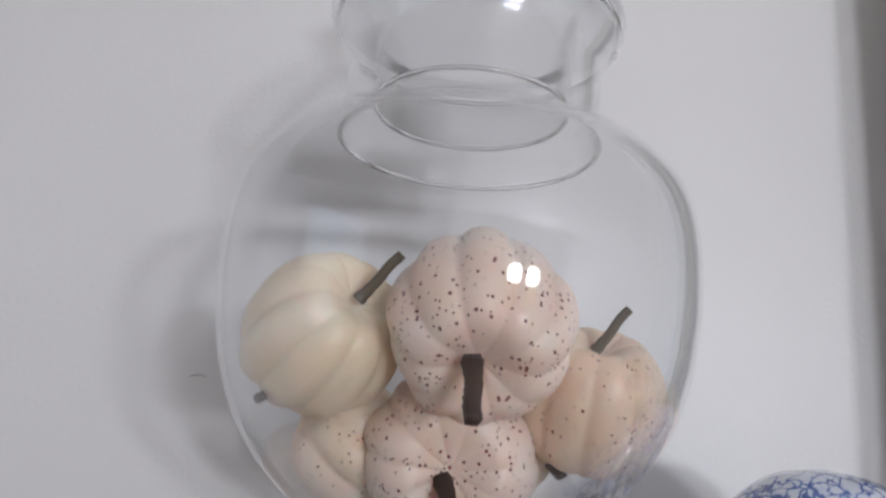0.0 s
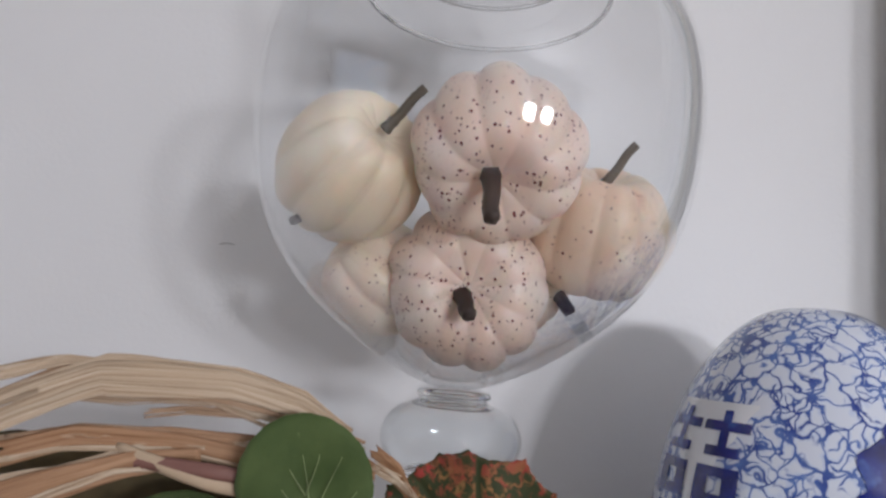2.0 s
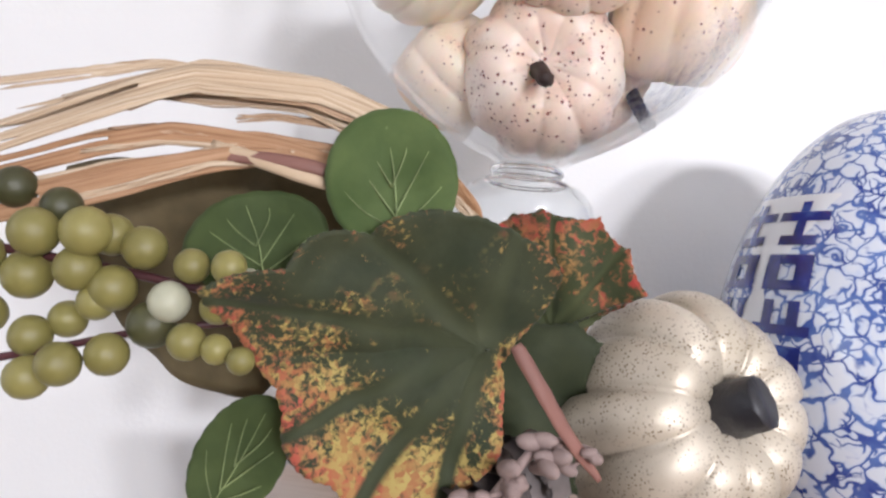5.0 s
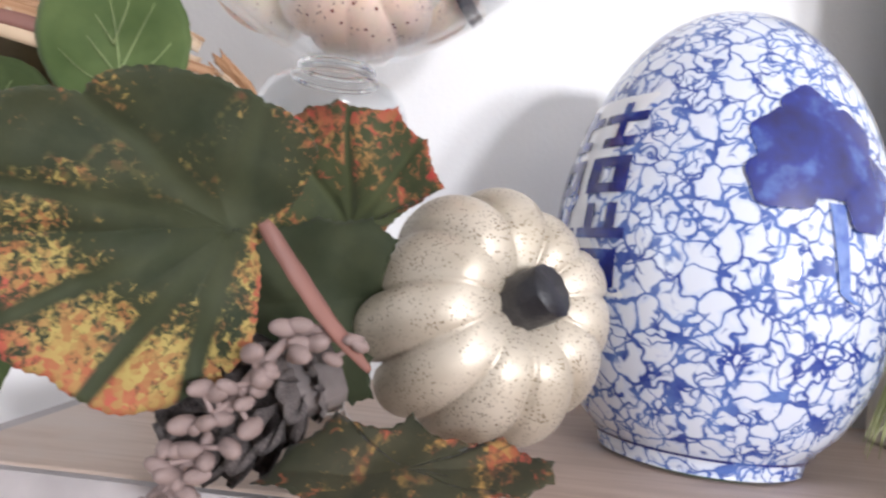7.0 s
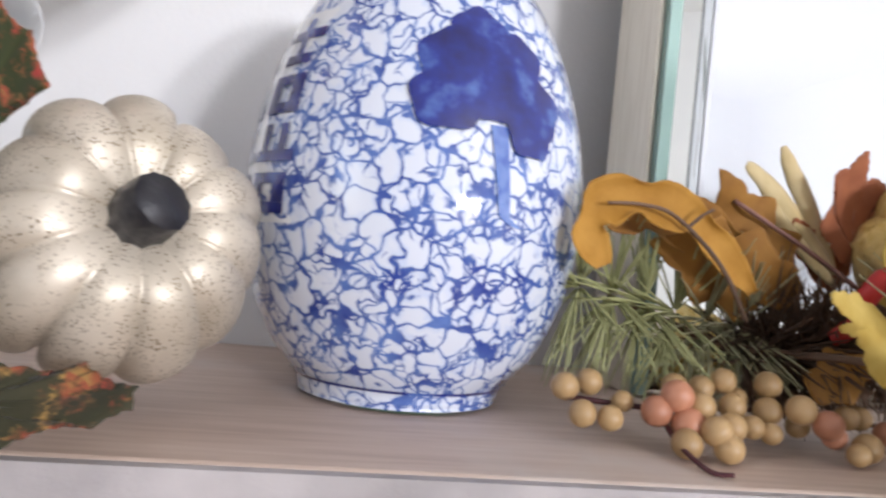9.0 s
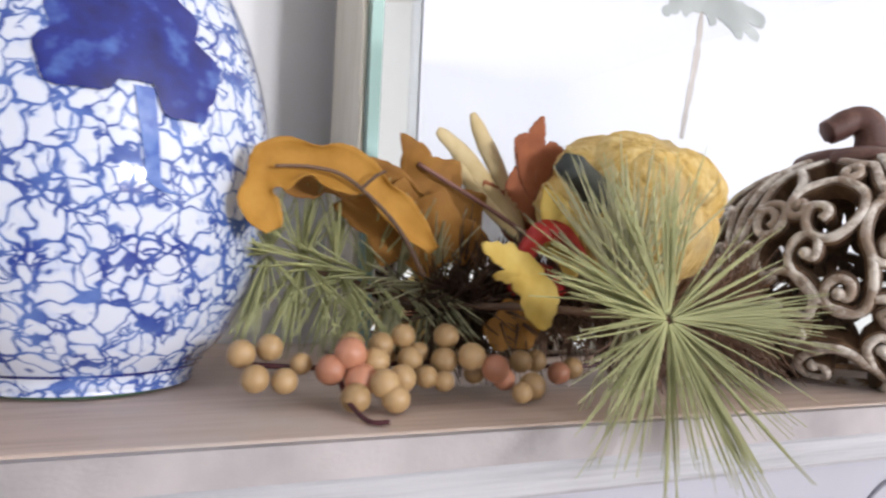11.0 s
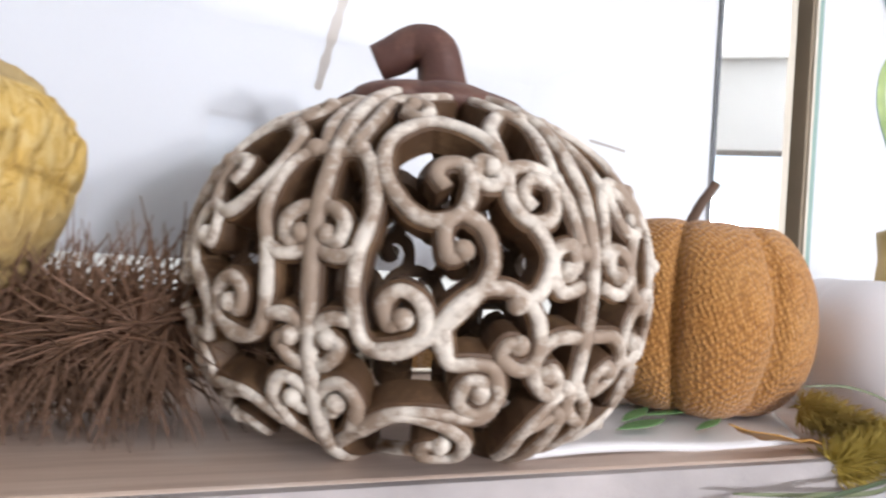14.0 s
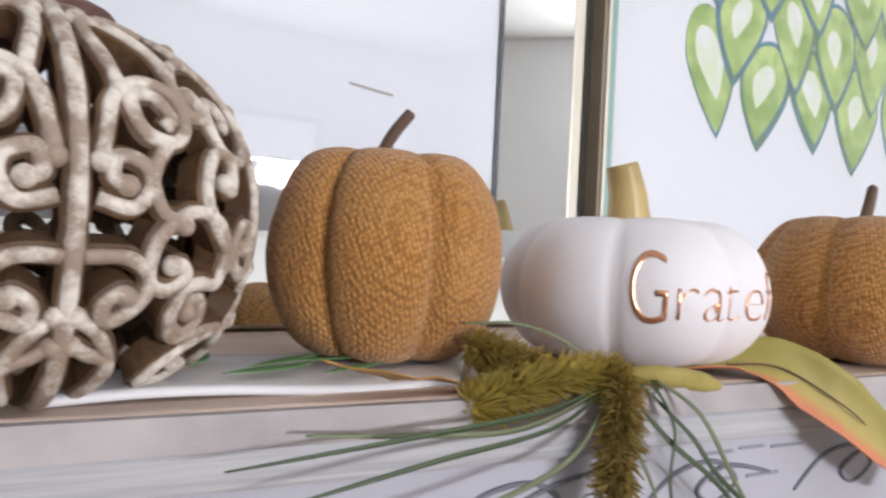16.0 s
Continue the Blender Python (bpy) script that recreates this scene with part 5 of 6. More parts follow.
for i, (ctrl, w) in enumerate((
        ([(-0.035, 0.25, 1.357), (-0.052, 0.238, 1.369), (-0.075, 0.23, 1.375), (-0.118, 0.224, 1.374), (-0.139, 0.218, 1.364), (-0.162, 0.212, 1.351)], 0.0117),
        ([(-0.104, 0.229, 1.378), (-0.131, 0.226, 1.379), (-0.147, 0.222, 1.374), (-0.16, 0.219, 1.37)], 0.0049),
        ([(-0.03, 0.252, 1.353), (-0.056, 0.239, 1.364), (-0.08, 0.233, 1.371), (-0.109, 0.229, 1.371), (-0.134, 0.226, 1.37), (-0.158, 0.221, 1.359)], 0.0081),
        ([(-0.025, 0.254, 1.345), (-0.061, 0.236, 1.35), (-0.089, 0.23, 1.354), (-0.124, 0.224, 1.354), (-0.148, 0.218, 1.346), (-0.168, 0.213, 1.337)], 0.0073),
        ([(-0.082, 0.228, 1.351), (-0.104, 0.224, 1.347), (-0.129, 0.218, 1.338), (-0.157, 0.211, 1.326), (-0.166, 0.209, 1.323)], 0.0109),
        ([(-0.025, 0.255, 1.345), (-0.063, 0.238, 1.356), (-0.09, 0.232, 1.357), (-0.113, 0.229, 1.356)], 0.0034),
        ([(-0.03, 0.254, 1.349), (-0.055, 0.24, 1.356), (-0.08, 0.234, 1.355), (-0.095, 0.231, 1.356)], 0.0028),
        ([(-0.046, 0.242, 1.364), (-0.072, 0.236, 1.365), (-0.091, 0.232, 1.365), (-0.108, 0.23, 1.362)], 0.0030),
        ([(-0.095, 0.226, 1.349), (-0.118, 0.222, 1.345), (-0.141, 0.218, 1.339), (-0.156, 0.214, 1.333)], 0.0040),
        ([(-0.112, 0.226, 1.355), (-0.13, 0.223, 1.355), (-0.146, 0.22, 1.351)], 0.0032),
        ([(-0.012, 0.286, 1.332), (-0.02, 0.272, 1.345), (-0.029, 0.258, 1.353)], 0.0069),
        ([(-0.009, 0.289, 1.33), (-0.017, 0.276, 1.34), (-0.027, 0.262, 1.347)], 0.0036))):
    if ctrl[-1][0] < -0.15:
        far, near = Vector(ctrl[-1]), Vector(ctrl[-2])
        ctrl = ctrl + [tuple(far + (far - near).normalized() * 0.036)]
    raffia_blade(pick, ctrl, 1.10 * w, i)
    if w > 0.006 and len(ctrl) > 4:
        for k, (drop, size) in enumerate(((0.55, 0.30), (-0.50, 0.22))):
            beside = [(x - 0.004 * k, y + 0.003 - 0.005 * k, z + drop * w * (0.5 + 0.14 * q) + 0.0012 * math.sin(3 * q + i)) for q, (x, y, z) in enumerate(ctrl[:-1 - k])]
            raffia_blade(pick, beside, size * w, 20 + 2 * i + k)
for i, (z0, z1) in enumerate(((1.343, 1.336), (1.347, 1.339))):
    strip(pick, [(-0.110, 0.226, 1.352 - 0.004 * i), (-0.072, 0.222, z0), (-0.038, 0.245, 1.338)], 0.005, PINK_STEM if i else RAFFIA, "raffia_blade", 10, seed=20 + i)
twig(pick, [(-0.1936, 0.2047, 1.3092), (-0.1351, 0.2083, 1.3055), (-0.0946, 0.2119, 1.3011), (-0.0541, 0.2245, 1.2974)], 0.0017, 0.0014, WINE, "berry_stem", "dark wine red stem")
twig(pick, [(-0.1846, 0.1993, 1.2660), (-0.1441, 0.2029, 1.2776), (-0.1153, 0.2056, 1.2866), (-0.0856, 0.2155, 1.2930)], 0.0014, 0.0012, WINE, "berry_stem", "dark wine red stem")
OLIVES = "-167,209,1328,7.5,d -150,209,1323,7.2,d -152,200,1314,8.3 -135,200,1316,8.4 -131,208,1316,7.3 -119,207,1313,7.5 -157,207,1300,8.5 -138,203,1304,7.7 -127,206,1299,7.9 -132,206,1294,6.4 -102,206,1309,6.0 -88,201,1310,5.8 -82,204,1306,4.7,p -107,204,1297,7.0,p -113,207,1289,8.2,d -143,210,1287,6.5 -151,204,1281,7.1 -92,206,1297,5.9 -97,198,1286,6.2 -87,197,1285,5.0 -78,194,1283,4.5 -134,194,1275,7.2 -122,199,1279,7.1 -146,198,1269,7.3 -171,203,1305,7.7 -168,205,1286,7.2 -177,203,1318,7.6"
for text in OLIVES.split():
    v = text.split(",")
    berry(pick, 0.001 * float(v[0]), 0.001 * float(v[1]), 0.001 * float(v[2]), 0.00095 * float(v[3]), {"d": DARK_OLIVE, "p": PALE_BERRY}.get(v[-1], OLIVE))
strip(pick, [(0.003, 0.232, 1.295), (0.014, 0.236, 1.280), (0.025, 0.243, 1.265), (0.039, 0.252, 1.249)], 0.0066, PINK_STEM, "ribbon_stem", 35, "flat dusty pink stem", 3)


def cone_scales(parent, c, axis, length, radius, mat):
    """A pine cone: rings of woody scales round an axis."""
    base = Matrix.Translation(c) @ Vector(axis).normalized().to_track_quat("Z", "Y").to_matrix().to_4x4()
    bm = bmesh.new()
    tube(bm, [(0, 0, 0), (0, 0, length * 0.5), (0, 0, length * 0.9)], [radius * 0.45, radius * 0.4, radius * 0.15], 10)
    core = part("cone_core", bm, mat, parent)
    core.matrix_basis = parent.matrix_world.inverted() @ base
    mesh = None
    k = 0
    for ring in range(7):
        s = ring / 6
        rad = radius * math.sin(math.pi * (0.18 + 0.72 * s)) ** 0.8
        n = 9 if ring < 5 else 6
        for j in range(n):
            a = 2 * math.pi * (j + 0.5 * (ring % 2)) / n + 0.2 * ring
            if mesh is None:
                bm = bmesh.new()
                rows = []
                for i in range(6):
                    q = i / 5
                    w = 0.30 + 0.75 * math.sin(math.pi * (0.12 + 0.62 * q))
                    rows.append([bm.verts.new((u * w, q, 0.34 * q * q + 0.12 * (1 - u * u) - 0.06 * math.cos(9 * u) * q)) for u in (-0.5, -0.25, 0, 0.25, 0.5)])
                for ra, rb in zip(rows, rows[1:]):
                    for i in range(4):
                        bm.faces.new((ra[i], ra[i + 1], rb[i + 1], rb[i]))
                bmesh.ops.solidify(bm, geom=bm.faces[:], thickness=0.09)
                ob = part("cone_scale", bm, mat, parent)
                mesh = ob.data
            else:
                ob = new("cone_scale", mesh)
                ob.parent = parent
            q = rad * 0.62
            local = pose(0, 0, length * (0.06 + 0.80 * s)) @ Matrix.Rotation(a, 4, "Z") @ pose(0, rad * 0.32, 0, 12 + 42 * s) @ Matrix.Diagonal((q * 0.95, q, q, 1))
            ob.matrix_basis = parent.matrix_world.inverted() @ base @ local
            k += 1


CONE = paint("grey brown cone scale", (0.17, 0.145, 0.14), 0.65, 0.5, 160, 0.4)
cone = thing("pine_cone", pose(0.0, 0.268, SHELF), "grey brown pine cone lying among the leaves", "pine cone")
cone_scales(cone, (0.022, 0.274, 1.247), (-0.75, -0.40, -0.42), 0.062, 0.034, CONE)
sprig = thing("bud_sprig", pose(0.0, 0.24, SHELF), "dusty mauve sprig of waxy buds", "sprig")
twig(sprig, [(-0.026, 0.243, 1.202), (-0.013, 0.238, 1.217), (0.000, 0.236, 1.240), (0.012, 0.240, 1.257), (0.020, 0.246, 1.262), (0.036, 0.252, 1.259)], 0.0026, 0.0014, MAUVE, "stem")
bud_rnd = random.Random(12)
bud_path = curve_pts([(-0.024, 0.240, 1.204), (-0.013, 0.236, 1.217), (-0.002, 0.234, 1.238), (0.012, 0.238, 1.255), (0.022, 0.244, 1.260), (0.036, 0.250, 1.258)], 10)
for i in range(44):
    p = bud_path[int(bud_rnd.uniform(0, len(bud_path) - 1))]
    d = Vector((bud_rnd.gauss(0, 0.0050), -abs(bud_rnd.gauss(0, 0.0035)), bud_rnd.gauss(-0.001, 0.0052)))
    q = p + d
    if d.length > 0.004:
        twig(sprig, [p, p + d * 0.6, q], 0.0011, 0.0008, MAUVE, "bud_stalk")
    berry(sprig, q.x, q.y, max(q.z, SHELF + 0.004), bud_rnd.uniform(0.0024, 0.0042), MAUVE, (0.78, 0.78, 1.30), "bud")

# ---- autumn swag in the middle ----
PINE = paint("pale green pine needle", (0.42, 0.43, 0.20), 0.55, 0.25, 30, 0.0)
PINE_DULL = paint("grey green pine needle", (0.42, 0.41, 0.24), 0.55, 0.25, 30, 0.0)
PINE_BROWN = paint("brown pine needle", (0.125, 0.068, 0.040), 0.6, 0.4, 30, 0.0)
PINE_RUST = paint("rust brown pine needle", (0.20, 0.115, 0.075), 0.6, 0.4, 30, 0.0)
swag = thing("autumn_swag", pose(0.37, 0.33, SHELF), "artificial autumn swag of pine, oak leaves and tan berries", "floral swag")
TUFTS = [((-1, -0.2, 0.42), 1.6), ((-1, -0.3, 0.12), 0.8), ((-0.95, -0.4, -0.30), 0.5), ((-0.8, -0.4, -0.68), 1.1), ((-0.15, -0.4, -1), 0.9), ((0.35, -0.4, -0.9), 1.5), ((0.82, -0.3, -0.58), 1.3), ((1, -0.15, 0.02), 4.5), ((0.8, 0.1, 0.55), 0.5), ((0.1, 0.1, 1), 1.0), ((-0.4, 0.1, 0.9), 0.4)]
needles(swag, (0.4291, 0.2320, 1.2452), 350, 0.079, PINE, TUFTS, 0.09, 0.03, 0.00048, 1, label="pale green burst of pine needles")
needles(swag, (0.4330, 0.2600, 1.2500), 120, 0.075, PINE_DULL, [((0.1, 0.1, 1), 4), ((-0.5, 0.2, 0.8), 2.5), ((0.6, 0.3, 0.6), 1), ((0, 0, -1), 1)], 0.22, 0.0, 0.0006, 2)
twig(swag, [(0.4291, 0.234, 1.2452), (0.40, 0.30, 1.245), (0.36, 0.335, 1.244), (0.300, 0.352, 1.262)], 0.0018, 0.0022, TWIG, "branch")
for i in range(7):
    s = i / 6
    c = (0.285 + 0.100 * s, 0.352 - 0.010 * s, 1.266 - 0.016 * s)
    needles(swag, c, 70, 0.048, PINE if i < 4 else (PINE_DULL if i < 6 else PINE_BROWN), [((-0.35, -0.3, -1), 2), ((0.0, -0.3, 1), 1.6), ((-0.8, -0.5, 0.2), 0.8 if i else 2.0), ((0.2, -0.8, -0.6), 0.6)], 0.20, 0.05, 0.0006, 10 + i)
for i in range(13):
    s = i / 12
    needles(swag, (0.375 + 0.185 * s, 0.345 - 0.012 * math.sin(3 * s), 1.238 + 0.010 * math.sin(5 * s)), 170, 0.042, PINE_BROWN, [((0.3, -0.3, 1), 1), ((0.2, -0.4, -1), 1), ((-0.4, -0.6, 0.3), 1), ((0.8, -0.3, 0.2), 1)], 0.5, 0.02, 0.0007, 30 + i)
for i in range(8):
    s = i / 7
    needles(swag, (0.485 + 0.085 * s, 0.318 + 0.008 * math.sin(4 * s), 1.232 + 0.012 * s), 100, 0.052, PINE_BROWN if i % 2 else PINE_RUST, [((0.5, -0.2, 0.9), 1.4), ((0.9, -0.2, 0.3), 1), ((-0.1, -0.3, 1), 0.8), ((0.1, -0.7, -0.8), 1.5), ((-0.4, -0.6, -0.6), 1.2)], 0.45, 0.05, 0.0005, 60 + i)
arched_leaf(swag, [(0.278, 0.314, 1.276), (0.2715, 0.316, 1.290), (0.276, 0.318, 1.303), (0.297, 0.319, 1.3085), (0.320, 0.320, 1.303), (0.340, 0.321, 1.289), (0.360, 0.323, 1.270)], 0.024, OCHRE, "arched ochre oak leaf with a dark midrib", 4)
twig(swag, [(0.352, 0.314, 1.258), (0.336, 0.313, 1.282), (0.312, 0.313, 1.3015), (0.295, 0.313, 1.3055), (0.278, 0.313, 1.3045)], 0.0012, 0.0008, TWIG, "midrib", "dark brown midrib")
twig(swag, [(0.318, 0.313, 1.298), (0.324, 0.312, 1.304), (0.329, 0.312, 1.307)], 0.0010, 0.0007, TWIG, "midrib", "dark brown side rib")
arched_leaf(swag, [(0.285, 0.333, 1.300), (0.305, 0.336, 1.304), (0.335, 0.338, 1.300), (0.365, 0.338, 1.288), (0.392, 0.336, 1.270)], 0.030, OCHRE_DEEP, "deep ochre oak leaf behind the arched one")
leaf("leaf", swag, oak(0.075, 0.026, 3, 0.4), upright(0.400, 0.345, 1.268, 42, 0, 8), OCHRE_DEEP, "deep ochre oak leaf", 0.05, 0.05, 0.0012, (0.0, 0.035), 12, 0.003)
leaf("leaf", swag, oak(0.070, 0.026, 3, 0.4), upright(0.388, 0.335, 1.275, 78, 0, 0), OCHRE_DEEP, "deep ochre oak leaf", 0.05, 0.05, 0.0012, (0.0, 0.035), 12, 0.003)
leaf("leaf", swag, mm("0,0 -5,9 -14,12 -20,16 -25,14 -36,14 -42,12 -28,2 -34,-1 -22,-4 -14,-10 -9,-22 -3,-26 3,-20 5,-8"), upright(0.400, 0.283, 1.2610, 0, -6, 8), YELLOW, "dull yellow maple leaf", 0.10, 0.06, 0.0012, (-0.012, 0.0), 12, 0.003, 0.0006)
leaf("leaf", swag, oak(0.045, 0.016, 2, 0.35), upright(0.430, 0.300, 1.262, 30, 0, 10), YELLOW, "small dull yellow leaf", 0.1, 0.08, 0.001)
leaf("leaf", swag, oak(0.046, 0.015, 2, 0.35), upright(0.388, 0.316, 1.226, -66, -20, 0), OCHRE_DEEP, "ochre leaf lying low behind the berries", 0.1, 0.06, 0.001)
for ctrl, w in (([(0.432, 0.356, 1.285), (0.410, 0.360, 1.310), (0.392, 0.362, 1.330), (0.378, 0.362, 1.340)], 0.013), ([(0.434, 0.358, 1.285), (0.420, 0.362, 1.318), (0.408, 0.364, 1.340), (0.401, 0.364, 1.353)], 0.011), ([(0.430, 0.352, 1.280), (0.400, 0.352, 1.305), (0.385, 0.352, 1.322)], 0.008)):
    strip(swag, ctrl, w, CREAM_LEAF, "husk_blade", 15, "straw coloured husk blade", w * 300)
twig(swag, [(0.440, 0.340, 1.276), (0.400, 0.338, 1.296), (0.357, 0.338, 1.316)], 0.0014, 0.0012, PINK_STEM, "stalk")
leaf("leaf", swag, mm("0,0 11,14 21,18 16,28 23,44 15,49 8,46 3,63 -5,53 -16,49 -12,34 -19,22 -10,12"), upright(0.436, 0.352, 1.290, 4, 4, 6), RUST_LEAF, "rust brown maple leaf", 0.08, 0.06, 0.001, (0.0, 0.01), 12, 0.002, 0.0007)
leaf("leaf", swag, mm("0,0 10,10 8,22 -4,26 -22,34 -34,38 -30,26 -20,14"), upright(0.440, 0.366, 1.276, 0, 4, 6), RUST_LEAF, "rust brown leaf", 0.08, 0.06, 0.001, None, 12, 0.002, 0.0007)
leaf("leaf", swag, mm("0,0 14,2 26,12 36,30 30,44 22,34 8,26 -6,14"), upright(0.488, 0.368, 1.270, 10, 0, -4), RUST_LEAF, "rust brown leaf behind the pumpkin", 0.05, 0.06, 0.001, None, 12, 0.002, 0.0009)
for ctrl in ([(0.3962, 0.299, 1.2656), (0.4033, 0.292, 1.2819), (0.4193, 0.292, 1.2809), (0.4369, 0.300, 1.2677)], [(0.405, 0.322, 1.252), (0.418, 0.316, 1.262), (0.430, 0.316, 1.258), (0.436, 0.318, 1.248)]):
    strip(swag, ctrl, 0.0115, RED_LEAF, "ribbon", 20, "bright red ribbon loop", 4)
spray = thing("berry_spray", pose(0.33, 0.30, SHELF), "spray of tan and peach artificial berries on a wine twig", "berry spray")
twig(spray, [(0.268, 0.325, 1.2165), (0.310, 0.310, 1.216), (0.360, 0.315, 1.217), (0.440, 0.318, 1.212), (0.470, 0.31, 1.215)], 0.0014, 0.0012, WINE, "twig")
twig(spray, [(0.308, 0.304, 1.214), (0.306, 0.286, 1.207), (0.309, 0.268, 1.2016), (0.316, 0.262, 1.2020)], 0.0013, 0.0010, WINE, "twig")
TANS = "268,318,1222,6.5 281,322,1224,6.3 272,306,1213,6.2 284,304,1212,5.8 293,312,1218,5 303,300,1217,7,p 311,298,1224,7.4,p 315,294,1213,7.6,p 310,286,1207,6.6 314,306,1227,6 323,299,1220,6.8 322,284,1213,6.6 326,281,1207,6.4 332,289,1214,6.4 330,311,1226,6.2 342,304,1220,6.2 341,311,1230,6 347,296,1213,5.4 362,308,1230,6.4 359,303,1219,6.6 369,294,1222,6.8 379,289,1217,6.8,p 387,294,1211,5.6,p 400,289,1208,6.8 391,284,1206,5.2 405,308,1217,6 350,313,1222,5.2 376,304,1213,5.6 335,318,1219,5.6 355,294,1211,5.0 430,310,1210,6.2,p 440,312,1212,6 418,314,1216,6"
for text in TANS.split():
    v = text.split(",")
    r = 0.00098 * float(v[3])
    berry(spray, 0.001 * float(v[0]), 0.001 * float(v[1]), max(0.001 * float(v[2]), SHELF + r * 0.98), r, PEACH_BERRY if v[-1] == "p" else TAN_BERRY)

# ---- cloth and trailing picks under the right-hand pumpkins ----
CLOTH = paint("white printed cotton", (0.78, 0.77, 0.78), 0.8, 0.03, 60, 0.2)
GREEN_PRINT = paint("green leaf print", (0.12, 0.26, 0.09), 0.8, 0.3, 60, 0.1)
napkin = thing("napkin", pose(0.0, 0.0, SHELF), "folded white cotton napkin printed with green leaves", "napkin")
bm = bmesh.new()
gx, gy = 36, 12
rows = []
for j in range(gy + 1):
    v = j / gy
    row = []
    for i in range(gx + 1):
        u = i / gx
        x = 0.690 + 0.165 * u + 0.06 * v
        y = 0.2445 + 0.016 * u * (1 - v) + 0.095 * v - 0.012 * u
        z = 0.0030 + 0.0016 * math.sin(6 * u + 3 * v) + 0.0030 * (1 - u) * (1 - v) * 0.3
        row.append(bm.verts.new((x, y, z)))
    rows.append(row)
for a, b in zip(rows, rows[1:]):
    for i in range(gx):
        bm.faces.new((a[i], a[i + 1], b[i + 1], b[i]))
cl = part("cloth", bm, CLOTH, napkin)
sol = cl.modifiers.new("thickness", "SOLIDIFY")
sol.thickness, sol.offset = 0.0028, -1
for x, y, ln, w, turn in ((0.755, 0.262, 0.045, 0.010, 20), (0.768, 0.275, 0.050, 0.008, 35), (0.795, 0.2555, 0.040, 0.006, 28), (0.745, 0.283, 0.04, 0.010, 70), (0.788, 0.286, 0.05, 0.007, 10)):
    lf = leaf("printed_leaf", napkin, [(ln * s, w * 0.5 * math.sin(math.pi * s)) for s in [i / 8 for i in range(9)]] + [(ln * s, -w * 0.5 * math.sin(math.pi * s)) for s in [1 - i / 8 for i in range(1, 8)]], pose(x, y, SHELF + 0.0068, 0, 0, turn), GREEN_PRINT, ripple=0.0)
trail = thing("trailing_pick", pose(0.92, 0.235, SHELF), "trailing pick of fuzzy olive tails, grass blades and leaves", "floral pick")
FUZZ = paint("fuzzy olive yellow fibre", (0.37, 0.27, 0.045), 0.8, 0.35, 60, 0.0)
FUZZ_DARK = paint("fuzzy ochre fibre", (0.30, 0.205, 0.045), 0.8, 0.35, 60, 0.0)
GRASS = paint("dark green grass blade", (0.045, 0.075, 0.03), 0.5, 0.3, 30, 0.0)
GRASS_PALE = paint("grey green grass blade", (0.16, 0.19, 0.10), 0.5, 0.3, 30, 0.0)


def fuzzy_tail(ctrl, r, count, mat, seed):
    rnd = random.Random(seed)
    pts = curve_pts(ctrl, 10)
    bm = bmesh.new()
    tube(bm, pts, [r * 0.35] * len(pts), 7)
    for _ in range(count):
        q = rnd.uniform(0, len(pts) - 1.001)
        i = int(q)
        c = pts[i].lerp(pts[i + 1], q - i)
        along = (pts[i + 1] - pts[i]).normalized()
        d = Vector((rnd.gauss(0, 1), rnd.gauss(0, 1), rnd.gauss(0, 1))).normalized()
        d = (d - along * d.dot(along) * 0.5 + along * 0.12).normalized()
        ln = r * rnd.uniform(0.8, 1.35)
        tube(bm, [c, c + d * ln * 0.6, c + d * ln + along * 0.2 * ln], [0.0007, 0.0005, 0.0002], 3, cap=False)
    ob = part("fuzzy_tail", bm, mat, trail, "fuzzy tail of short fibres")
    ob.matrix_basis = trail.matrix_world.inverted()


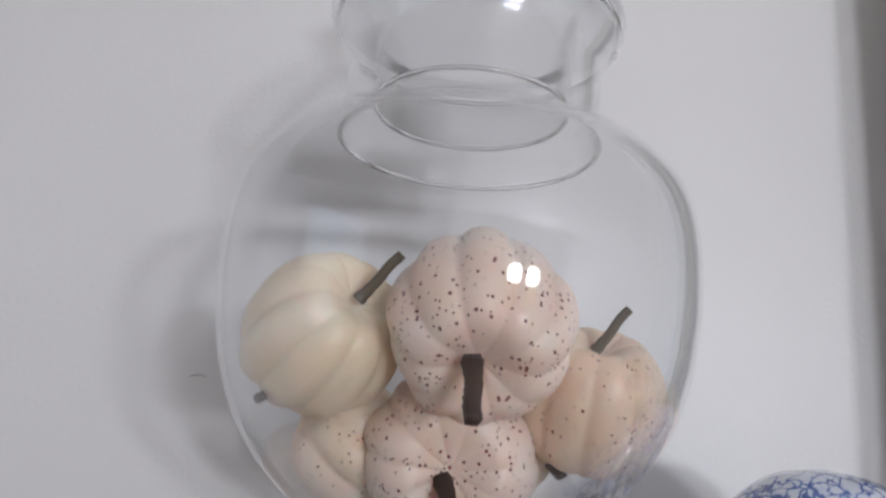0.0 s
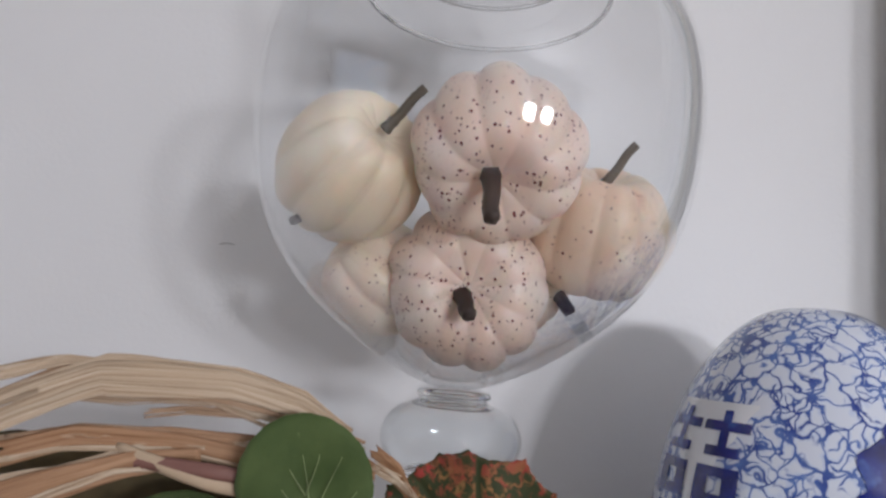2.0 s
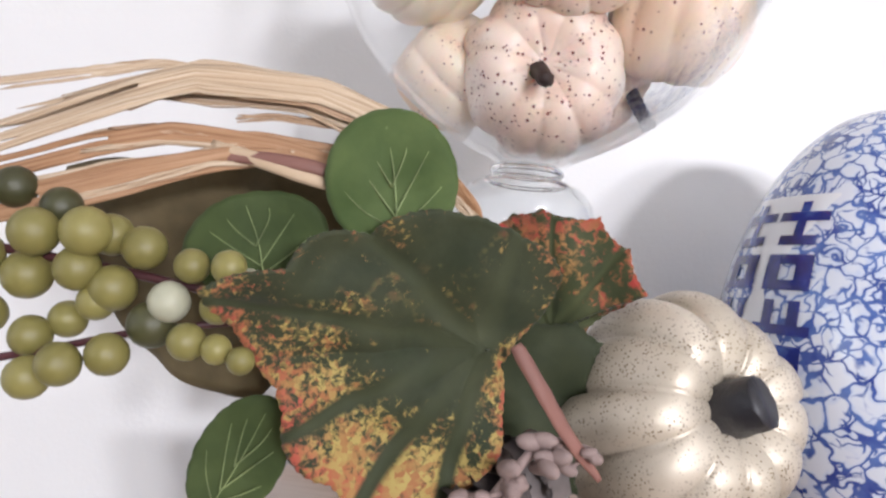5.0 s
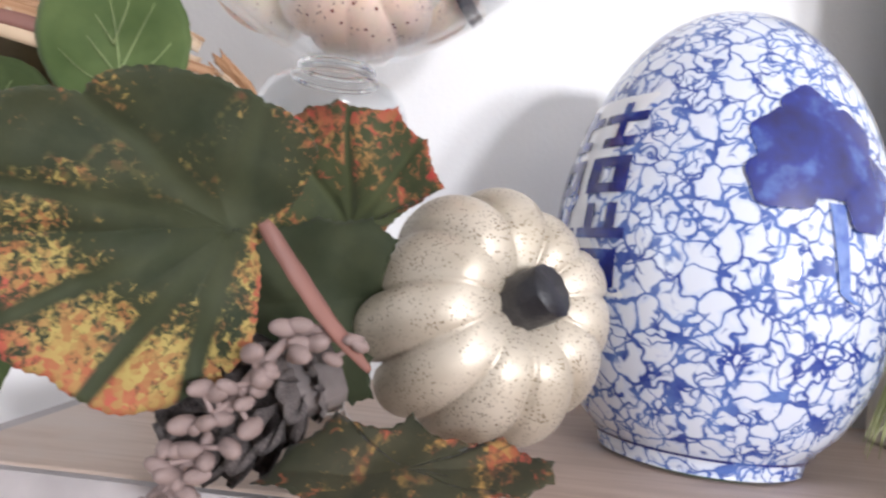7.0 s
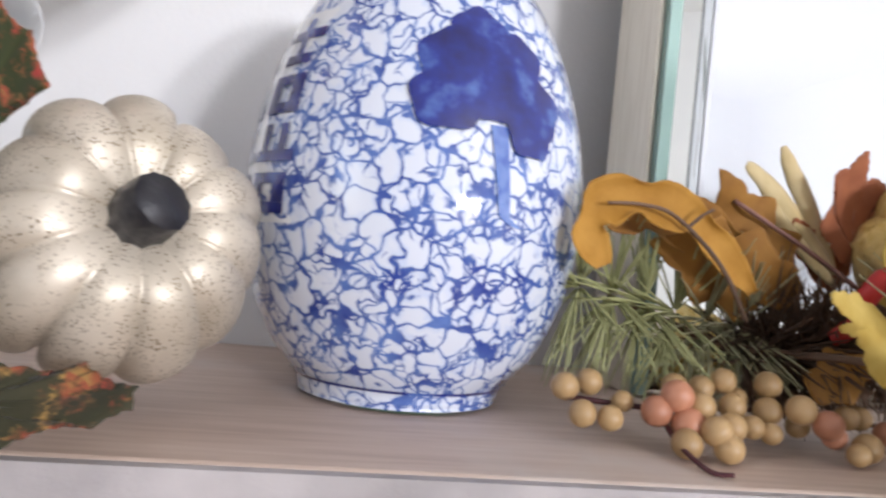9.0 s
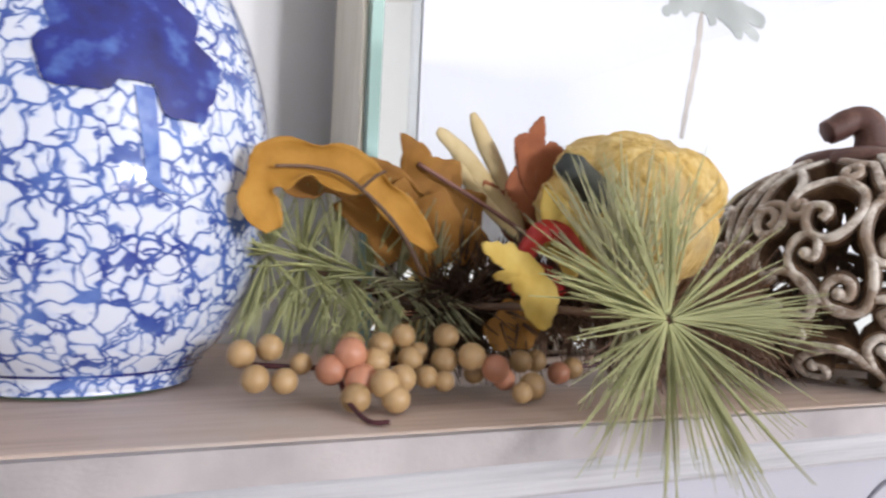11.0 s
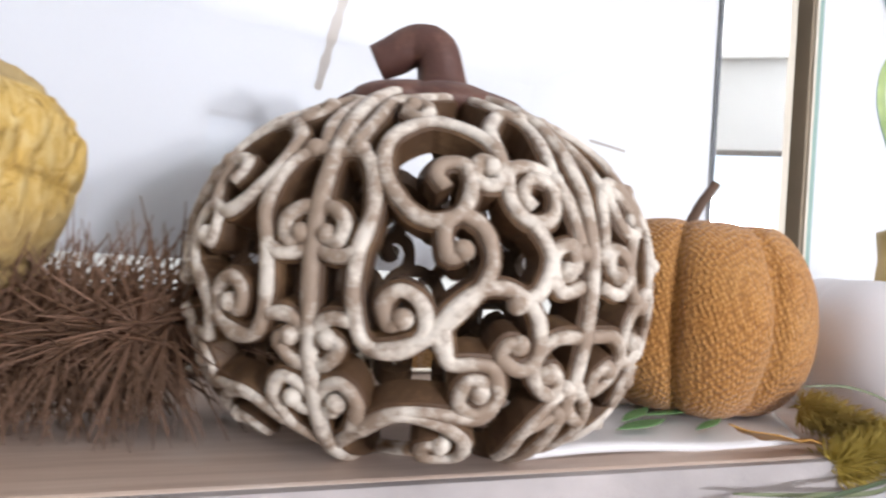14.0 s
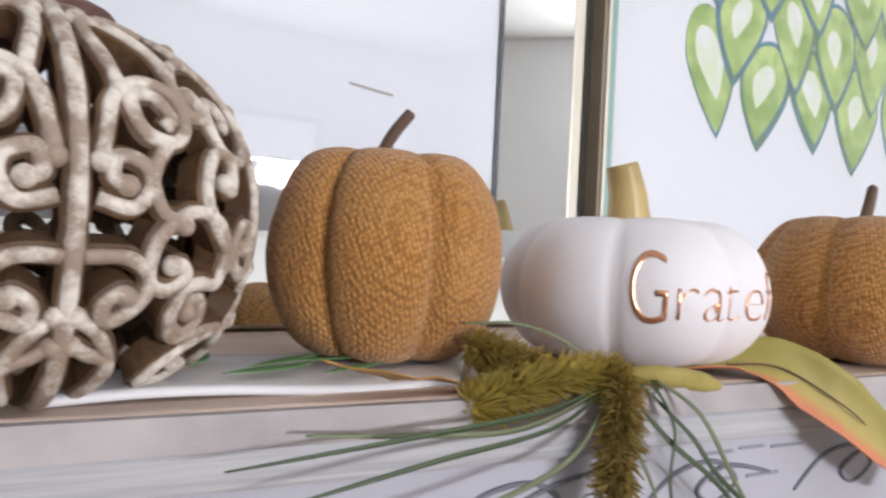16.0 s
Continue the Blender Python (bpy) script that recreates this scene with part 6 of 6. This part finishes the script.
fuzzy_tail([(0.848, 0.226, 1.196), (0.872, 0.226, 1.201), (0.898, 0.228, 1.204), (0.920, 0.228, 1.204)], 0.0108, 2000, FUZZ, 1)
fuzzy_tail([(0.924, 0.230, 1.206), (0.920, 0.216, 1.200), (0.914, 0.208, 1.180), (0.908, 0.204, 1.150), (0.904, 0.203, 1.120)], 0.0102, 2000, FUZZ_DARK, 2)
fuzzy_tail([(0.866, 0.256, 1.216), (0.876, 0.248, 1.212), (0.892, 0.240, 1.206)], 0.0098, 900, FUZZ_DARK, 3)
for ctrl, w, mat in (
        ([(0.925, 0.226, 1.204), (0.880, 0.212, 1.196), (0.820, 0.203, 1.193), (0.745, 0.200, 1.188)], 0.0024, GRASS),
        ([(0.925, 0.226, 1.204), (0.880, 0.208, 1.190), (0.820, 0.200, 1.184), (0.767, 0.198, 1.176)], 0.0024, GRASS),
        ([(0.925, 0.226, 1.204), (0.890, 0.206, 1.180), (0.850, 0.198, 1.168), (0.800, 0.195, 1.160)], 0.0026, GRASS_PALE),
        ([(0.930, 0.224, 1.205), (0.870, 0.214, 1.189), (0.820, 0.212, 1.190), (0.775, 0.214, 1.193)], 0.0026, GRASS_PALE),
        ([(0.925, 0.222, 1.204), (0.940, 0.206, 1.180), (0.965, 0.200, 1.160), (0.985, 0.198, 1.140)], 0.0030, GRASS),
        ([(0.935, 0.222, 1.204), (0.955, 0.206, 1.180), (0.968, 0.201, 1.162), (0.995, 0.198, 1.140)], 0.0028, GRASS),
        ([(0.945, 0.222, 1.203), (0.944, 0.206, 1.185), (0.938, 0.201, 1.160), (0.945, 0.198, 1.130)], 0.0028, GRASS),
        ([(0.915, 0.222, 1.203), (0.918, 0.206, 1.182), (0.930, 0.201, 1.155), (0.932, 0.198, 1.120)], 0.0028, GRASS_PALE),
        ([(0.948, 0.222, 1.203), (0.962, 0.206, 1.188), (0.985, 0.200, 1.150), (1.010, 0.198, 1.125)], 0.0026, GRASS_PALE),
        ([(0.925, 0.232, 1.206), (0.900, 0.236, 1.222), (0.880, 0.244, 1.228), (0.858, 0.252, 1.227)], 0.0016, GRASS_PALE)):
    strip(trail, ctrl, w, mat, "grass_blade", 25, seed=ctrl[-1][0] * 30)
CORAL = paint("coral leaf edge", (0.62, 0.20, 0.10), 0.6, 0.15, 30)
OLIVE_LEAF = leaf_mat("olive yellow leaf", (0.30, 0.24, 0.06), (0.42, 0.34, 0.10))
FADED = Mat("olive leaf turning coral at one margin", (0.36, 0.29, 0.08), 0.6)
at = FADED.n("Attribute")
at.attribute_name = "across"
FADED.color(FADED.ramp(FADED.mix(0.25, at.outputs["Fac"], FADED.noise(60, detail=4)), (0.30, (0.34, 0.29, 0.07)), (0.62, (0.44, 0.34, 0.10)), (0.78, (0.62, 0.22, 0.11))))
FADED.bump(FADED.noise(300), 0.25, 0.0006)
arched_leaf(trail, [(0.984, 0.2440, 1.2040), (1.012, 0.2360, 1.2045), (1.036, 0.2220, 1.2045), (1.060, 0.2050, 1.1890), (1.094, 0.1980, 1.1650), (1.130, 0.1950, 1.1420)], 0.034, FADED, "long olive yellow leaf with a coral margin", 0, True)
twig(trail, [(1.012, 0.2350, 1.2058), (1.036, 0.2205, 1.2058), (1.061, 0.2030, 1.1895), (1.078, 0.1985, 1.1775)], 0.0007, 0.0004, TWIG, "midrib", "thin brown midrib")
strip(trail, [(0.938, 0.2290, 1.2050), (0.955, 0.2220, 1.2040), (0.972, 0.2190, 1.2020), (0.988, 0.2180, 1.1990)], 0.011, OLIVE_LEAF, "leaf", 10, "small olive leaf", 2)
strip(trail, [(0.940, 0.2295, 1.2030), (0.955, 0.2225, 1.2020), (0.970, 0.2195, 1.2005)], 0.010, CORAL, "leaf", 10, "coral edge of a small leaf", 2)
leaf("leaf", trail, oak(0.062, 0.0085, 1, 0.0, 0.1), pose(0.850, 0.236, SHELF + 0.004, 8, 0, 98), OCHRE, "narrow ochre leaf on the shelf edge", 0.05, 0.05, 0.0008, (0.0, 0.03))
